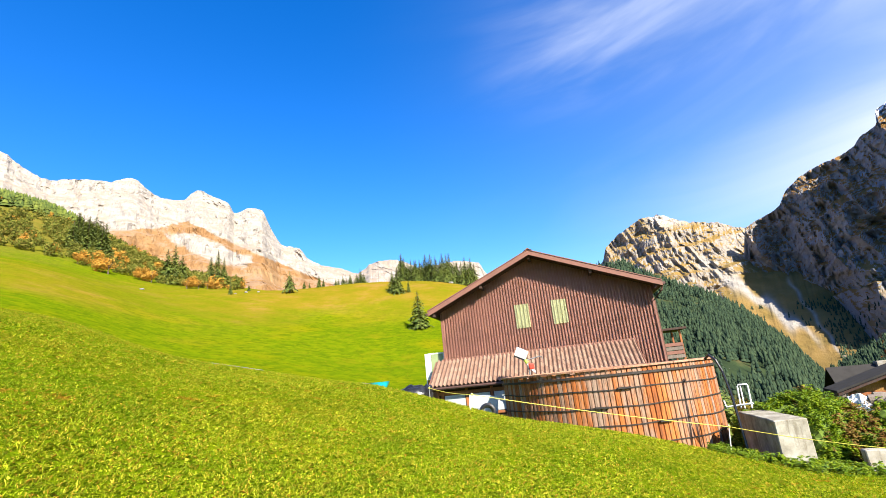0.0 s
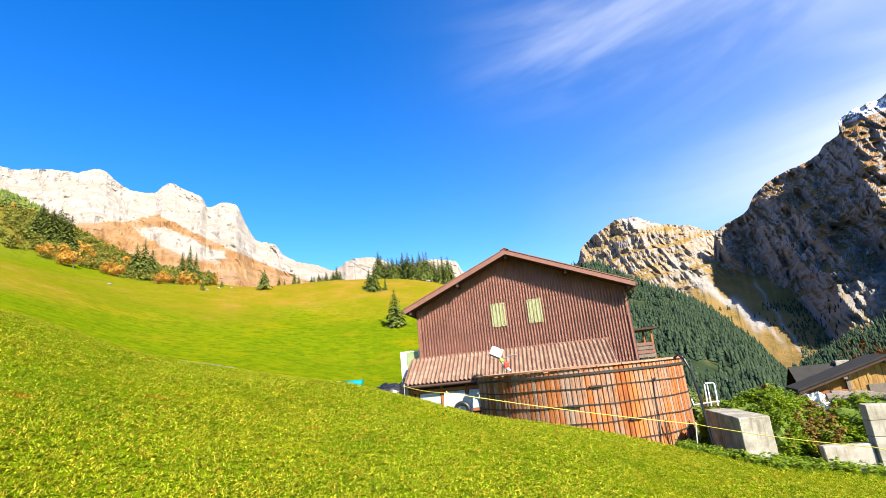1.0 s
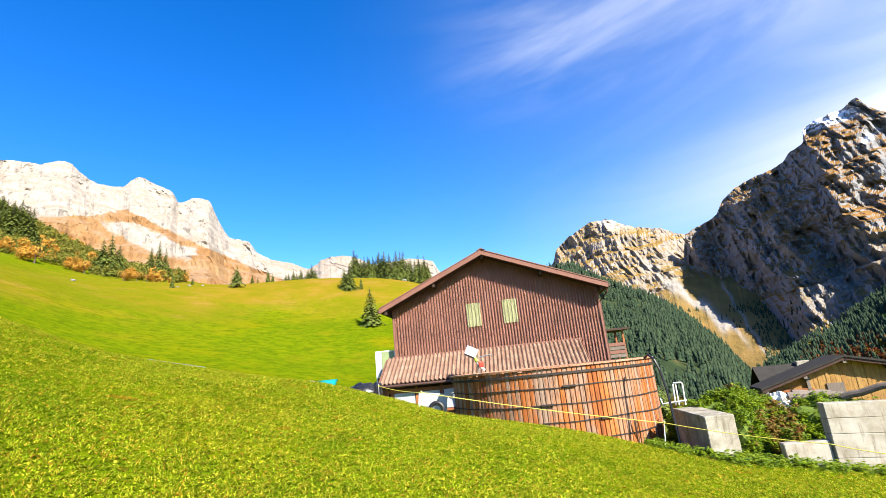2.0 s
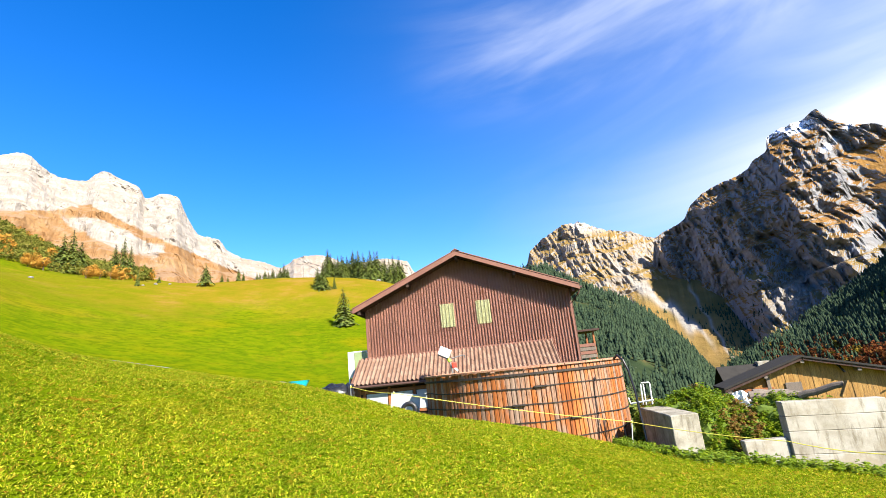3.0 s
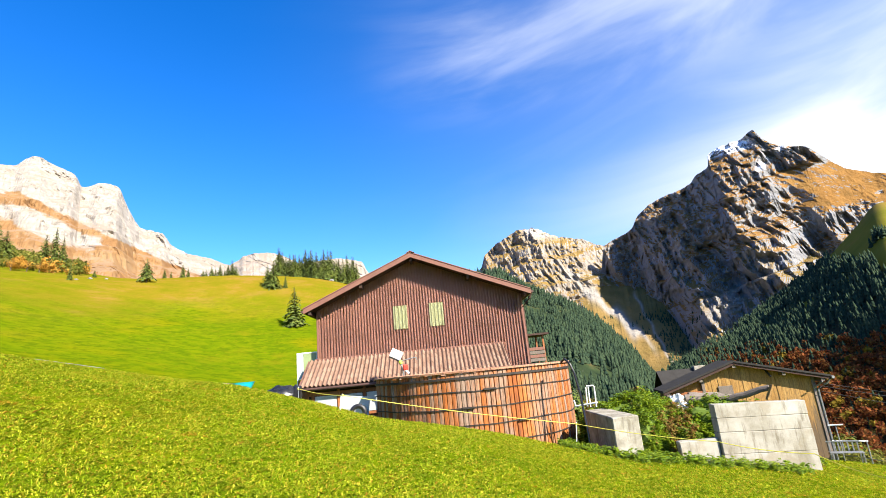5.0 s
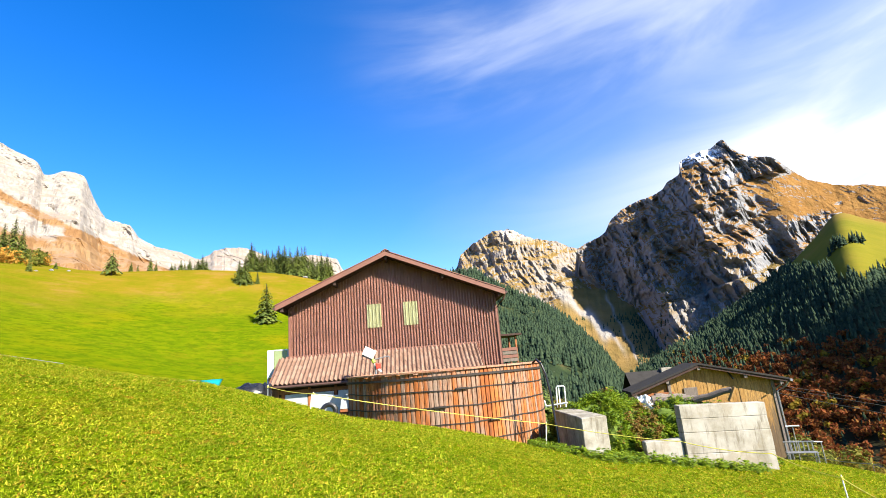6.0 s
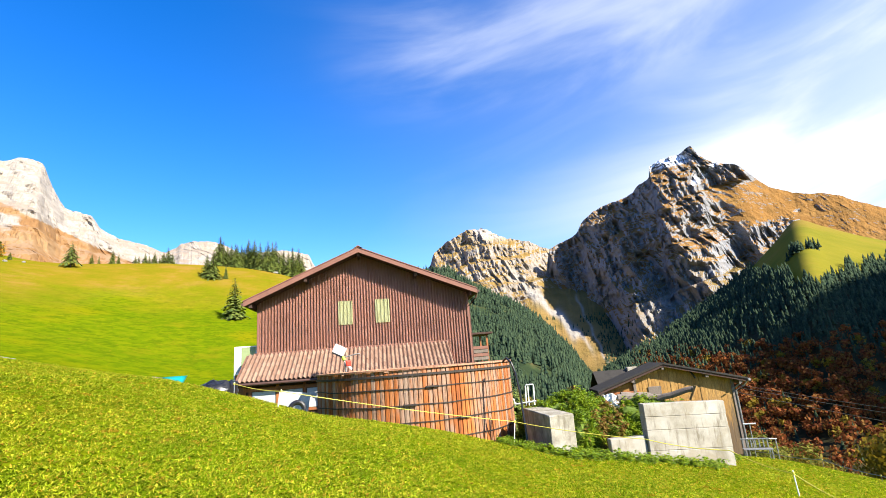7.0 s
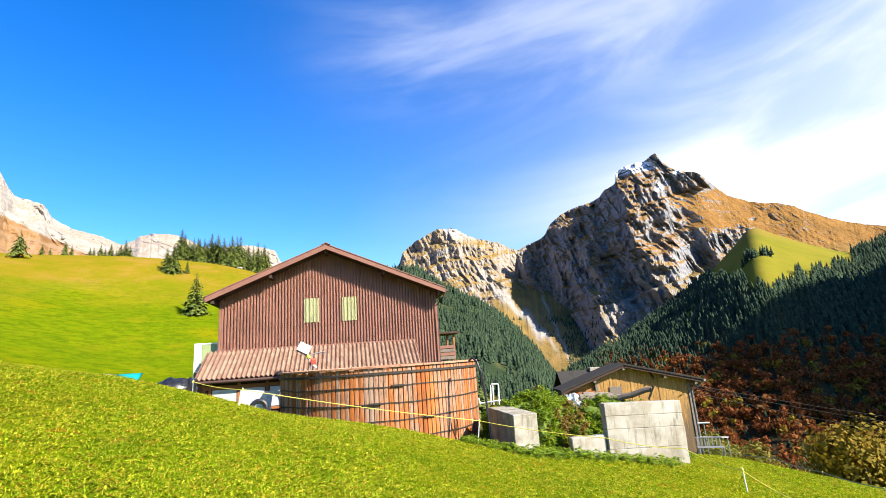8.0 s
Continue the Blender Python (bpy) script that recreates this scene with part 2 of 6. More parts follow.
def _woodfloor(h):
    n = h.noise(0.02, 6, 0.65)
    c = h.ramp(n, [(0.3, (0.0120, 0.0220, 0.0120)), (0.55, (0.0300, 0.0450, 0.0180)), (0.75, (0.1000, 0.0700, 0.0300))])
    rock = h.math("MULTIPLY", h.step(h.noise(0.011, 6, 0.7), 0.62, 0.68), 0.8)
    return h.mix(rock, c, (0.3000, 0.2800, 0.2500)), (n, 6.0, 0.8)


def _alp(h):
    n = h.noise(0.01, 6, 0.6)
    c = h.ramp(n, [(0.3, (0.1062, 0.1088, 0.0085)), (0.55, (0.1487, 0.1318, 0.0119)), (0.75, (0.1827, 0.1232, 0.0213))])
    c = h.mix(h.math("MULTIPLY", h.step(h.math("ADD", h.pos[2], h.math("MULTIPLY", n, 90.0)), 200, 260), 0.5), c, (0.1615, 0.1020, 0.0255))
    # ground among the trees, coloured dark to carry their dense shade
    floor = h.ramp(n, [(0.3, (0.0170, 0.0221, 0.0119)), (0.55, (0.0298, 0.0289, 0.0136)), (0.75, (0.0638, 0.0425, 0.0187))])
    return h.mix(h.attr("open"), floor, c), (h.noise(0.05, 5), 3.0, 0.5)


def needles(dark, light):
    return lambda h: h.mix(h.math("MULTIPLY", h.noise(0.9, 3), 0.5), h.ramp(h.island, [(0.0, dark), (1.0, light)]), dark)


def leafs(*cols):
    return lambda h: h.ramp(h.island, [(i / (len(cols) - 1), c) for i, c in enumerate(cols)])


def wood(a, b, axis=(1, 1, 14), stain=(0.05, 0.045, 0.04), amount=0.5):
    def f(h):
        g = h.noise(6.0, 6, 0.65, h.coords((axis[2], axis[2], 1) if axis[0] == 1 else axis))
        c = h.mix(h.rand, a, b)
        c = h.mix(h.math("MULTIPLY", h.step(g, 0.4, 0.65), 0.55), c, tuple(v * 0.45 for v in a))
        s = h.step(h.noise(1.2, 5, 0.7, h.coords((3, 3, 0.6))), 0.45, 0.65)
        return h.mix(h.math("MULTIPLY", s, amount), c, stain), (g, 0.006, 0.6)
    return f


def _barn_board(h):
    """Sun-browned boards with dark grain and streaks, darker towards the bottom."""
    g = h.noise(5.0, 7, 0.7, h.coords((10, 10, 0.7)))
    c = h.mix(h.rand, (0.30, 0.155, 0.038), (0.38, 0.22, 0.065))
    c = h.mix(h.math("MULTIPLY", h.step(g, 0.42, 0.62), 0.65), c, (0.10, 0.055, 0.02))
    runs = h.math("ADD", h.noise(1.0, 6, 0.7, h.coords((6, 6, 0.5))), h.math("MULTIPLY", h.math("SUBTRACT", -0.7, h.pos[2]), 0.13))
    return h.mix(h.math("MULTIPLY", h.step(runs, 0.50, 0.72), 0.8), c, (0.060, 0.048, 0.036)), (g, 0.008, 0.7)


def paint(c, dirt=0.25, scale=2.0):
    def f(h):
        n = h.noise(scale, 6, 0.65)
        return h.mix(h.math("MULTIPLY", h.step(n, 0.4, 0.75), dirt), c, tuple(v * 0.45 for v in c)), (h.noise(scale * 12, 3), 0.004, 0.3)
    return f


def _concrete(h):
    n, st = h.noise(1.6, 7, 0.65), h.noise(2.5, 6, 0.7, h.coords((3, 3, 0.5)))
    c = h.ramp(n, [(0.3, (0.1924, 0.1702, 0.1258)), (0.5, (0.2960, 0.2738, 0.2294)), (0.7, (0.3626, 0.3441, 0.3034))])
    c = h.mix(h.math("MULTIPLY", h.step(st, 0.50, 0.70), 0.75), c, (0.1184, 0.0962, 0.0629))
    c = h.mix(h.math("MULTIPLY", h.step(h.noise(0.9, 6, 0.7), 0.48, 0.6), 0.6), c, (0.2220, 0.1850, 0.1258))
    c = h.mix(h.math("MULTIPLY", h.step(h.noise(5, 5, 0.7), 0.6, 0.75), 0.4), c, (0.1480, 0.1332, 0.0888))
    return c, (h.noise(14, 5, 0.7), 0.012, 0.6)


# Stained concrete, also mixed darker to match the wall end's shaded left face.
def _dim_concrete(h):
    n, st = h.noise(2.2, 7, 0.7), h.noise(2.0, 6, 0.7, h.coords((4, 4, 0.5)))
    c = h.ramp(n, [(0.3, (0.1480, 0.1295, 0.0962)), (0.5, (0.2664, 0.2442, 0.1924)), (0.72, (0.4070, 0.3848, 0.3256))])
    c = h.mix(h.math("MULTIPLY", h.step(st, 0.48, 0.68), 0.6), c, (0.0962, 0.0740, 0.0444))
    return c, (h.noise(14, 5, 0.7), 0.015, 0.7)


def _stave(h):
    g = h.noise(4.0, 7, 0.7, h.coords((9, 9, 0.7)))
    c = h.ramp(h.rand, [(0.0, (0.2150, 0.0602, 0.0138)), (0.35, (0.3612, 0.1118, 0.0241)), (0.7, (0.4042, 0.1419, 0.0344)), (1.0, (0.3440, 0.1634, 0.0774))])
    grey = h.step(h.math("ADD", h.noise(1.0, 6, 0.7, h.coords((2.2, 2.2, 0.45))), h.math("MULTIPLY", h.rand, 0.26)), 0.54, 0.74)
    c = h.mix(h.math("MULTIPLY", grey, 0.75), c, (0.2494, 0.1935, 0.1505))
    c = h.mix(h.math("MULTIPLY", h.step(g, 0.46, 0.64), 0.7), c, (0.0645, 0.0292, 0.0138))
    dirt = h.step(h.noise(0.9, 6, 0.75, h.coords((1.6, 1.6, 0.8))), 0.54, 0.70)
    return h.mix(h.math("MULTIPLY", dirt, 0.55), c, (0.0602, 0.0361, 0.0224)), (g, 0.01, 0.7)


def _tile(h):
    n = h.noise(3.0, 6, 0.7)
    c = h.ramp(h.rand, [(0.0, (0.1860, 0.1085, 0.0744)), (0.5, (0.2232, 0.1364, 0.0961)), (1.0, (0.2666, 0.1736, 0.1240))])
    return h.mix(h.math("MULTIPLY", h.step(n, 0.5, 0.7), 0.55), c, (0.1116, 0.0682, 0.0496)), (h.noise(30, 4), 0.006, 0.5)


M = {
    "meadow": mat("meadow", _meadow, 1.0, spec=0.0),
    "blade": mat("grass_blade", _blade, 0.65, spec=0.15, thin=0.4),
    "white_mountain": mat("pale_limestone", _white_mountain, 0.95, spec=0.1),
    "peak": mat("grey_rock", _peak, 0.95, spec=0.1),
    "far_peak": mat("warm_rock", _far_peak, 0.95, spec=0.1),
    "woodfloor": mat("forest_floor", _woodfloor, 1.0, spec=0.05),
    "alp": mat("alp_grass", _alp, 1.0, spec=0.05),
    "fir": mat("fir_needles", needles((0.0438, 0.0688, 0.0125), (0.1562, 0.1812, 0.0275)), 0.8, spec=0.2),
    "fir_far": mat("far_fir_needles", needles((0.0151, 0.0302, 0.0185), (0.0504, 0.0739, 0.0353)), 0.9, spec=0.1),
    "rust": mat("rust_leaves", leafs((0.0827, 0.0210, 0.0078), (0.1768, 0.0496, 0.0165), (0.2472, 0.0827, 0.0235), (0.1646, 0.0940, 0.0235)), 0.9, spec=0.1, thin=0.3),
    "gold": mat("gold_leaves", leafs((0.1278, 0.0855, 0.0072), (0.2223, 0.1458, 0.0126), (0.1710, 0.1368, 0.0171)), 0.8, spec=0.15, thin=0.3),
    "orange": mat("orange_leaves", leafs((0.3468, 0.1536, 0.0204), (0.4692, 0.2352, 0.0360), (0.4080, 0.2652, 0.0516)), 0.8, spec=0.15, thin=0.3),
    "shrub": mat("shrub_leaves", leafs((0.085, 0.105, 0.014), (0.15, 0.16, 0.022), (0.20, 0.165, 0.034)), 0.8, spec=0.15, thin=0.3),
    "leaf": mat("weed_leaves", leafs((0.085, 0.160, 0.005), (0.165, 0.250, 0.009), (0.260, 0.310, 0.016)), 0.5, spec=0.35, thin=0.3),
    "dryleaf": mat("dry_stalks", leafs((0.198, 0.090, 0.027), (0.270, 0.162, 0.045), (0.144, 0.126, 0.027)), 0.8, spec=0.15, thin=0.3),
    "bark": mat("bark", paint((0.10, 0.075, 0.055), 0.6, 6), 0.95),
    "cladding": mat("brown_sheet", paint((0.3990, 0.1915, 0.1345), 0.4, 0.9), 0.55, spec=0.4),
    "fascia": mat("brown_fascia", paint((0.186, 0.084, 0.059), 0.4, 2.5), 0.6),
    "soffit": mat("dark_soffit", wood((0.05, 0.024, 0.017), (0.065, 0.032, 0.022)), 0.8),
    "gutter": mat("brown_metal", paint((0.10, 0.055, 0.045), 0.3), 0.45, 0.3),
    "rooflight": mat("translucent_sheet", paint((0.465, 0.465, 0.247), 0.25, 3), 0.4),
    "stave": mat("tank_stave", _stave, 0.75, spec=0.25),
    "hoop": mat("tank_hoop", paint((0.035, 0.028, 0.024), 0.5, 5), 0.7, 0.2),
    "rimwood": mat("rim_board", wood((0.42, 0.20, 0.12), (0.50, 0.28, 0.18), (1, 1, 6), (0.12, 0.05, 0.03), 0.45), 0.75),
    "tile": mat("clay_tile", _tile, 0.85, spec=0.2),
    "concrete": mat("concrete", _concrete, 0.95, spec=0.15),
    "barnwood": mat("barn_board", _barn_board, 0.85),
    "orangewood": mat("stained_wood", wood((0.270, 0.090, 0.030), (0.315, 0.120, 0.038), amount=0.2), 0.7),
    "greywood": mat("grey_wood", wood((0.150, 0.120, 0.098), (0.203, 0.165, 0.135), amount=0.3), 0.9),
    "slate": mat("dark_roofing", paint((0.040, 0.037, 0.034), 0.5, 3), 1.0, spec=0.1),
    "white": mat("white_paint", paint((0.663, 0.663, 0.646), 0.2, 5), 0.5),
    "zinc": mat("galvanised", paint((0.2688, 0.2688, 0.2688), 0.4, 6), 0.45, 0.6),
    "black": mat("black_plastic", paint((0.012, 0.012, 0.014), 0.3, 3), 0.3, spec=0.5),
    "teal": mat("teal_plastic", paint((0.01, 0.34, 0.40), 0.2, 4), 0.4),
    "film": mat("cloudy_sheet", paint((0.42, 0.44, 0.43), 0.5, 4), 0.35),
    "greenglass": mat("green_sheet", paint((0.240, 0.288, 0.136), 0.3, 3), 0.25, spec=0.5),
    "cord": mat("yellow_cord", paint((0.72, 0.62, 0.10), 0.1), 0.7),
    "red": mat("red_paint", paint((0.5, 0.04, 0.02), 0.2), 0.5),
    "lime": mat("lime_paint", paint((0.35, 0.5, 0.05), 0.2), 0.5),
    "earth": mat("dark_earth", paint((0.06, 0.045, 0.03), 0.6, 4), 1.0),
    "moss": mat("mossy_earth", paint((0.10, 0.15, 0.02), 0.6, 3), 1.0),
    "dimconcrete": mat("dim_stained_concrete", _dim_concrete, 0.95, spec=0.15),
    "stone": mat("pale_boulder", paint((0.224, 0.216, 0.200), 0.4, 1), 0.95),
}

# ---- helpers for meshes ----


def part(name, bm, material, parent=None, label=""):
    me = bpy.data.meshes.new(name)
    bm.normal_update()
    bm.to_mesh(me)
    bm.free()
    me.materials.append(M[material])
    ob = new(name, me)
    if parent:
        ob.parent = parent
    if label:
        tagged(ob, label)
    return ob


def mesh_of(name, verts, faces, material, smooth=True):
    me = bpy.data.meshes.new(name)
    me.from_pydata(verts, [], faces)
    me.materials.append(M[material])
    if smooth:
        me.polygons.foreach_set("use_smooth", [True] * len(me.polygons))
    me.update()
    return new(name, me)


def thing(name, m, label, category, group=""):
    e = new(name)
    e.matrix_world = m
    e.empty_display_size = 0.2
    return tagged(e, label, category, group)


def ease(a, b, v):
    v = np.clip((v - a) / (b - a), 0, 1)
    return v * v * (3 - 2 * v)


def glide(xs, ys, x):
    """Smooth curve through the given stations."""
    xs, ys, x = np.asarray(xs, float), np.asarray(ys, float), np.asarray(x, float)
    d = np.diff(ys) / np.diff(xs)
    s = np.zeros_like(ys)
    for i in range(1, len(xs) - 1):
        s[i] = 0 if d[i - 1] * d[i] <= 0 else 2 * d[i - 1] * d[i] / (d[i - 1] + d[i])
    s[0], s[-1] = d[0], d[-1]
    i = np.clip(np.searchsorted(xs, x) - 1, 0, len(xs) - 2)
    w = xs[i + 1] - xs[i]
    t = np.clip((x - xs[i]) / w, 0, 1)
    return ((2 * t**3 - 3 * t**2 + 1) * ys[i] + (t**3 - 2 * t**2 + t) * w * s[i]
            + (-2 * t**3 + 3 * t**2) * ys[i + 1] + (t**3 - t**2) * w * s[i + 1])


def polar(az, r, z=0.0):
    a = math.radians(az)
    return Vector((r * math.sin(a), r * math.cos(a), z))


# ---- ground: a hillside that falls to one side, a hollow, the far hill and the valley ----
SIDES = [-180, -90, -60, -44, -30, -20, -11, -3.5, 5, 11, 17, 25, 33, 48, 62, 90, 180]
BROW = [-0.285, 0.22, 0.20, 0.176, 0.09, 0.044, 0.010, -0.03, -0.08, -0.102, -0.127, -0.16, -0.182, -0.19, -0.228, -0.30, -0.285]
BROW_AT = [30, 30, 24, 22, 19, 17, 16, 15, 14.5, 14.5, 15, 17, 18, 27, 30, 30, 30]
FAR = {60: [-10, 16, 11, 9, 4, 2, 0, -1.5, -2.5, -4, -6, -9, -11, -14, -18, -22, -10],
       130: [-25, 40, 33, 31, 22, 18, 15.5, 14.5, 12, 6, 0, -14, -28, -38, -45, -50, -25],
       200: [-40, 70, 58, 54, 43, 42, 43, 42, 35, 18, 2, -20, -45, -62, -75, -80, -40],
       330: [-60, 115, 118, 114, 80, 64, 56, 54, 46, 24, 0, -26, -70, -90, -100, -100, -60],
       700: [-90, 240, 245, 236, 150, 105, 90, 86, 80, 50, 10, -45, -90, -100, -110, -110, -90],
       4600: [-100, 900, 900, 800, 500, 350, 300, 300, 260, 150, 40, -60, -100, -110, -110, -110, -100]}


def ground_z(x, y):
    """Height of the ground in the world."""
    x, y = np.atleast_1d(np.asarray(x, float)), np.atleast_1d(np.asarray(y, float))
    az, r = np.degrees(np.arctan2(x, y)), np.hypot(x, y)
    T, rc = glide(SIDES, BROW, az), glide(SIDES, BROW_AT, az)
    near = -EYE + (T + 2 * EYE / rc) * r - EYE * (r / rc) ** 2
    stations = [1.5 * rc] + [np.full_like(r, k) for k in FAR]
    n1 = -EYE + (T + 2 * EYE / rc) * 1.5 * rc - EYE * 2.25
    slope1 = T + 2 * EYE / rc - 3 * EYE / rc
    vals = [n1] + [glide(SIDES, v, az) for v in FAR.values()]
    d = [(vals[i + 1] - vals[i]) / (stations[i + 1] - stations[i]) for i in range(len(vals) - 1)]
    s = [slope1] + [np.where(d[i - 1] * d[i] > 0, 2 * d[i - 1] * d[i] / np.where(d[i - 1] + d[i] == 0, 1, d[i - 1] + d[i]), 0) for i in range(1, len(d))] + [d[-1]]
    z = near.copy()
    for i in range(len(d)):
        w = stations[i + 1] - stations[i]
        t = np.clip((r - stations[i]) / w, 0, 1)
        seg = ((2 * t**3 - 3 * t**2 + 1) * vals[i] + (t**3 - 2 * t**2 + t) * w * s[i]
               + (-2 * t**3 + 3 * t**2) * vals[i + 1] + (t**3 - t**2) * w * s[i + 1])
        z = np.where(r > stations[i], seg, z)
    bumps = 0.05 * np.sin(x * 0.9 + 1.3 * np.sin(y * 0.5)) * np.sin(y * 0.8 + 0.6) * ease(2, 8, r)
    bumps += ease(60, 150, r) * 0.9 * np.sin(x * 0.06 + np.sin(y * 0.045)) * np.sin(y * 0.05)
    return z + bumps + EYE


def gz(x, y):
    return float(ground_z(x, y)[0])


def build_ground():
    az = np.concatenate([np.arange(-180, -60, 4), np.arange(-60, 75, 0.6), np.arange(75, 180, 4)])
    r = np.concatenate([[0.4], np.geomspace(1.0, 4600, 210)])
    A, R = np.meshgrid(np.radians(az), r)
    X, Y = R * np.sin(A), R * np.cos(A)
    Z = ground_z(X.ravel(), Y.ravel()).reshape(X.shape)
    n, k = len(az), len(r)
    verts = np.stack([X, Y, Z], -1).reshape(-1, 3).tolist() + [(0, 0, gz(0.01, 0.01))]
    faces = [(i * n + j, i * n + (j + 1) % n, (i + 1) * n + (j + 1) % n, (i + 1) * n + j) for i in range(k - 1) for j in range(n)]
    faces = [f[::-1] for f in faces] + [(n * k, j, (j + 1) % n) for j in range(n)]
    return tagged(mesh_of("ground", verts, faces, "meadow"), "grassy green hillside meadow with autumn tints", "meadow", kind="structure")


ground = build_ground()

# ---- mountains ----


def lattice(x, y, z):
    """Smooth random values between -1 and 1 on a unit lattice."""
    def corner(i, j, k):
        v = (i * 374761393 + j * 668265263 + k * 1442695041) & 0xFFFFFFFF
        v = ((v ^ (v >> 13)) * 1274126177) & 0xFFFFFFFF
        return ((v ^ (v >> 16)) & 0xFFFF) / 32767.5 - 1.0
    i, j, k = (np.floor(v).astype(np.int64) for v in (x, y, z))
    f = [v - np.floor(v) for v in (x, y, z)]
    u, v, w = (q * q * q * (q * (q * 6 - 15) + 10) for q in f)
    out = 0
    for a in (0, 1):
        for b in (0, 1):
            for c in (0, 1):
                out = out + corner(i + a, j + b, k + c) * (u if a else 1 - u) * (v if b else 1 - v) * (w if c else 1 - w)
    return out


def cloudy(x, y, z, octaves=4, gain=0.5):
    total, amp = 0, 1.0
    for o in range(octaves):
        total = total + amp * lattice(x * 2.03**o + 17 * o, y * 2.03**o + 5 * o, z * 2.03**o)
        amp *= gain
    return total


def ribbing(x, y, z, octaves=3, gain=0.5):
    """Sharp crests with rounded hollows, about -1 to 1."""
    total, amp = 0, 1.0
    for o in range(octaves):
        total = total + amp * (0.75 - 2.2 * np.abs(lattice(x * 2.1**o + 31 * o, y * 2.1**o, z * 2.1**o + 9 * o)))
        amp *= gain
    return total


def bump(v, centre, width):
    return np.exp(-((v - centre) / width) ** 2)


def mountain(name, label, material, stations, heights, cols, rows, a0, a1, r_foot, r_ridge, z_foot, curve, seed,
             prow=(0, 0, 0), ribs=(0, 0, 0), lean=0.0, ledges=(), skyline=0.0, craggy=None, covers=None, smooth=False):
    """A range seen from the valley. heights: rise over distance of the ridge, by bearing. prow: the bearing of a central rib and how much the
    slopes draw back on either side of it. ribs: depth of the buttresses at three sizes; lean: how far they slant. ledges: (height, strength, tilt)
    of the cliff bands. craggy(az, rise): where the relief is strong; covers(az, rise): named masks for the material."""
    az = np.linspace(a0, a1, cols)
    A, V = np.meshgrid(az, np.linspace(0, 1, rows))
    off = np.radians(az - prow[0]) * r_ridge
    rr = r_ridge + np.where(off < 0, -off * prow[1], off * prow[2])
    top = glide(stations, heights, az) * rr + skyline * cloudy(az * 2.3, az * 0 + seed, az * 0, 4, 0.6)
    foot = r_foot(az) if callable(r_foot) else r_foot
    R = foot + (rr - foot) * V
    Z = z_foot + (top - z_foot) * V**curve
    strong = craggy(A, Z / R) if craggy else np.ones_like(A)
    L = R * np.radians(A - prow[0])
    edge = ease(0, 0.12, V) * (1 - V**10)
    for height, much, tilt in ledges:
        k = (Z - tilt * L) / height + 0.45 * cloudy(L * 0.0022, R * 0.002, Z * 0.001 + seed, 3)
        f = k - np.floor(k)
        f2 = np.where(f < 0.55, f * 0.3, 0.165 + (f - 0.55) * 1.8556)
        Z = Z + much * height * (f2 - f) * edge * strong
    S = L + lean * Z + 28 * cloudy(L * 0.003, Z * 0.004, R * 0.001 + seed, 3)
    push = (ribs[0] * ribbing(S * 0.0030, Z * 0.0010, R * 0.0004 + seed, 2) + ribs[1] * ribbing(S * 0.0098, Z * 0.0036, R * 0.001 + seed, 3)
            + ribs[2] * ribbing(S * 0.034, Z * 0.020, R * 0.006 + seed, 3) + 0.5 * ribs[2] * cloudy(L * 0.02, Z * 0.03, R * 0.02, 4, 0.6))
    F = 1 - push * (0.04 + 0.96 * strong) * ease(0, 0.08, V) / R
    X, Y, W = R * np.sin(np.radians(A)) * F, R * np.cos(np.radians(A)) * F, Z * F
    back = [(X[-1] * k, Y[-1] * k, W[-1] - q) for k, q in ((1.02, 40), (1.06, 160), (1.14, 420), (1.25, 800))]
    G = np.concatenate([np.stack([X, Y, W + EYE], -1), np.stack([np.stack([x, y, w + EYE], -1) for x, y, w in back])])
    n, k = cols, rows + len(back)
    faces = [(j * n + i, j * n + i + 1, (j + 1) * n + i + 1, (j + 1) * n + i) for j in range(k - 1) for i in range(n - 1)]
    ob = mesh_of(name, G.reshape(-1, 3).tolist(), faces, material, smooth)
    rise = (G[..., 2] - EYE) / np.hypot(G[..., 0], G[..., 1])
    for key, mask in (covers(np.concatenate([A, A[:len(back)]]), rise) if covers else {}).items():
        at_ = ob.data.attributes.new(key, "FLOAT", "POINT")
        at_.data.foreach_set("value", np.clip(mask, 0, 1).ravel().astype(np.float32))
    return tagged(ob, label, "mountain", kind="structure"), G[:rows]


LEFT_AZ = [-90, -60, -45.8, -44, -41.8, -40, -37.2, -35, -33.6, -32, -30.4, -28.6, -26.9, -25.4, -24.8, -23.3, -21.9, -20.8, -19.5, -17.6, -16.7, -14.4, -13.1, -11.1, -9, -7, -4.3, -3.8, -1.5, 0.6, 3.7, 4.6, 8, 30]
LEFT_H = [0.5, 0.47, 0.441, 0.419, 0.402, 0.411, 0.414, 0.428, 0.409, 0.393, 0.392, 0.416, 0.404, 0.391, 0.372, 0.384, 0.381, 0.340, 0.304, 0.297, 0.275, 0.256, 0.253, 0.238, 0.259, 0.263, 0.247, 0.240, 0.242, 0.247, 0.238, 0.212, 0.17, 0.1]


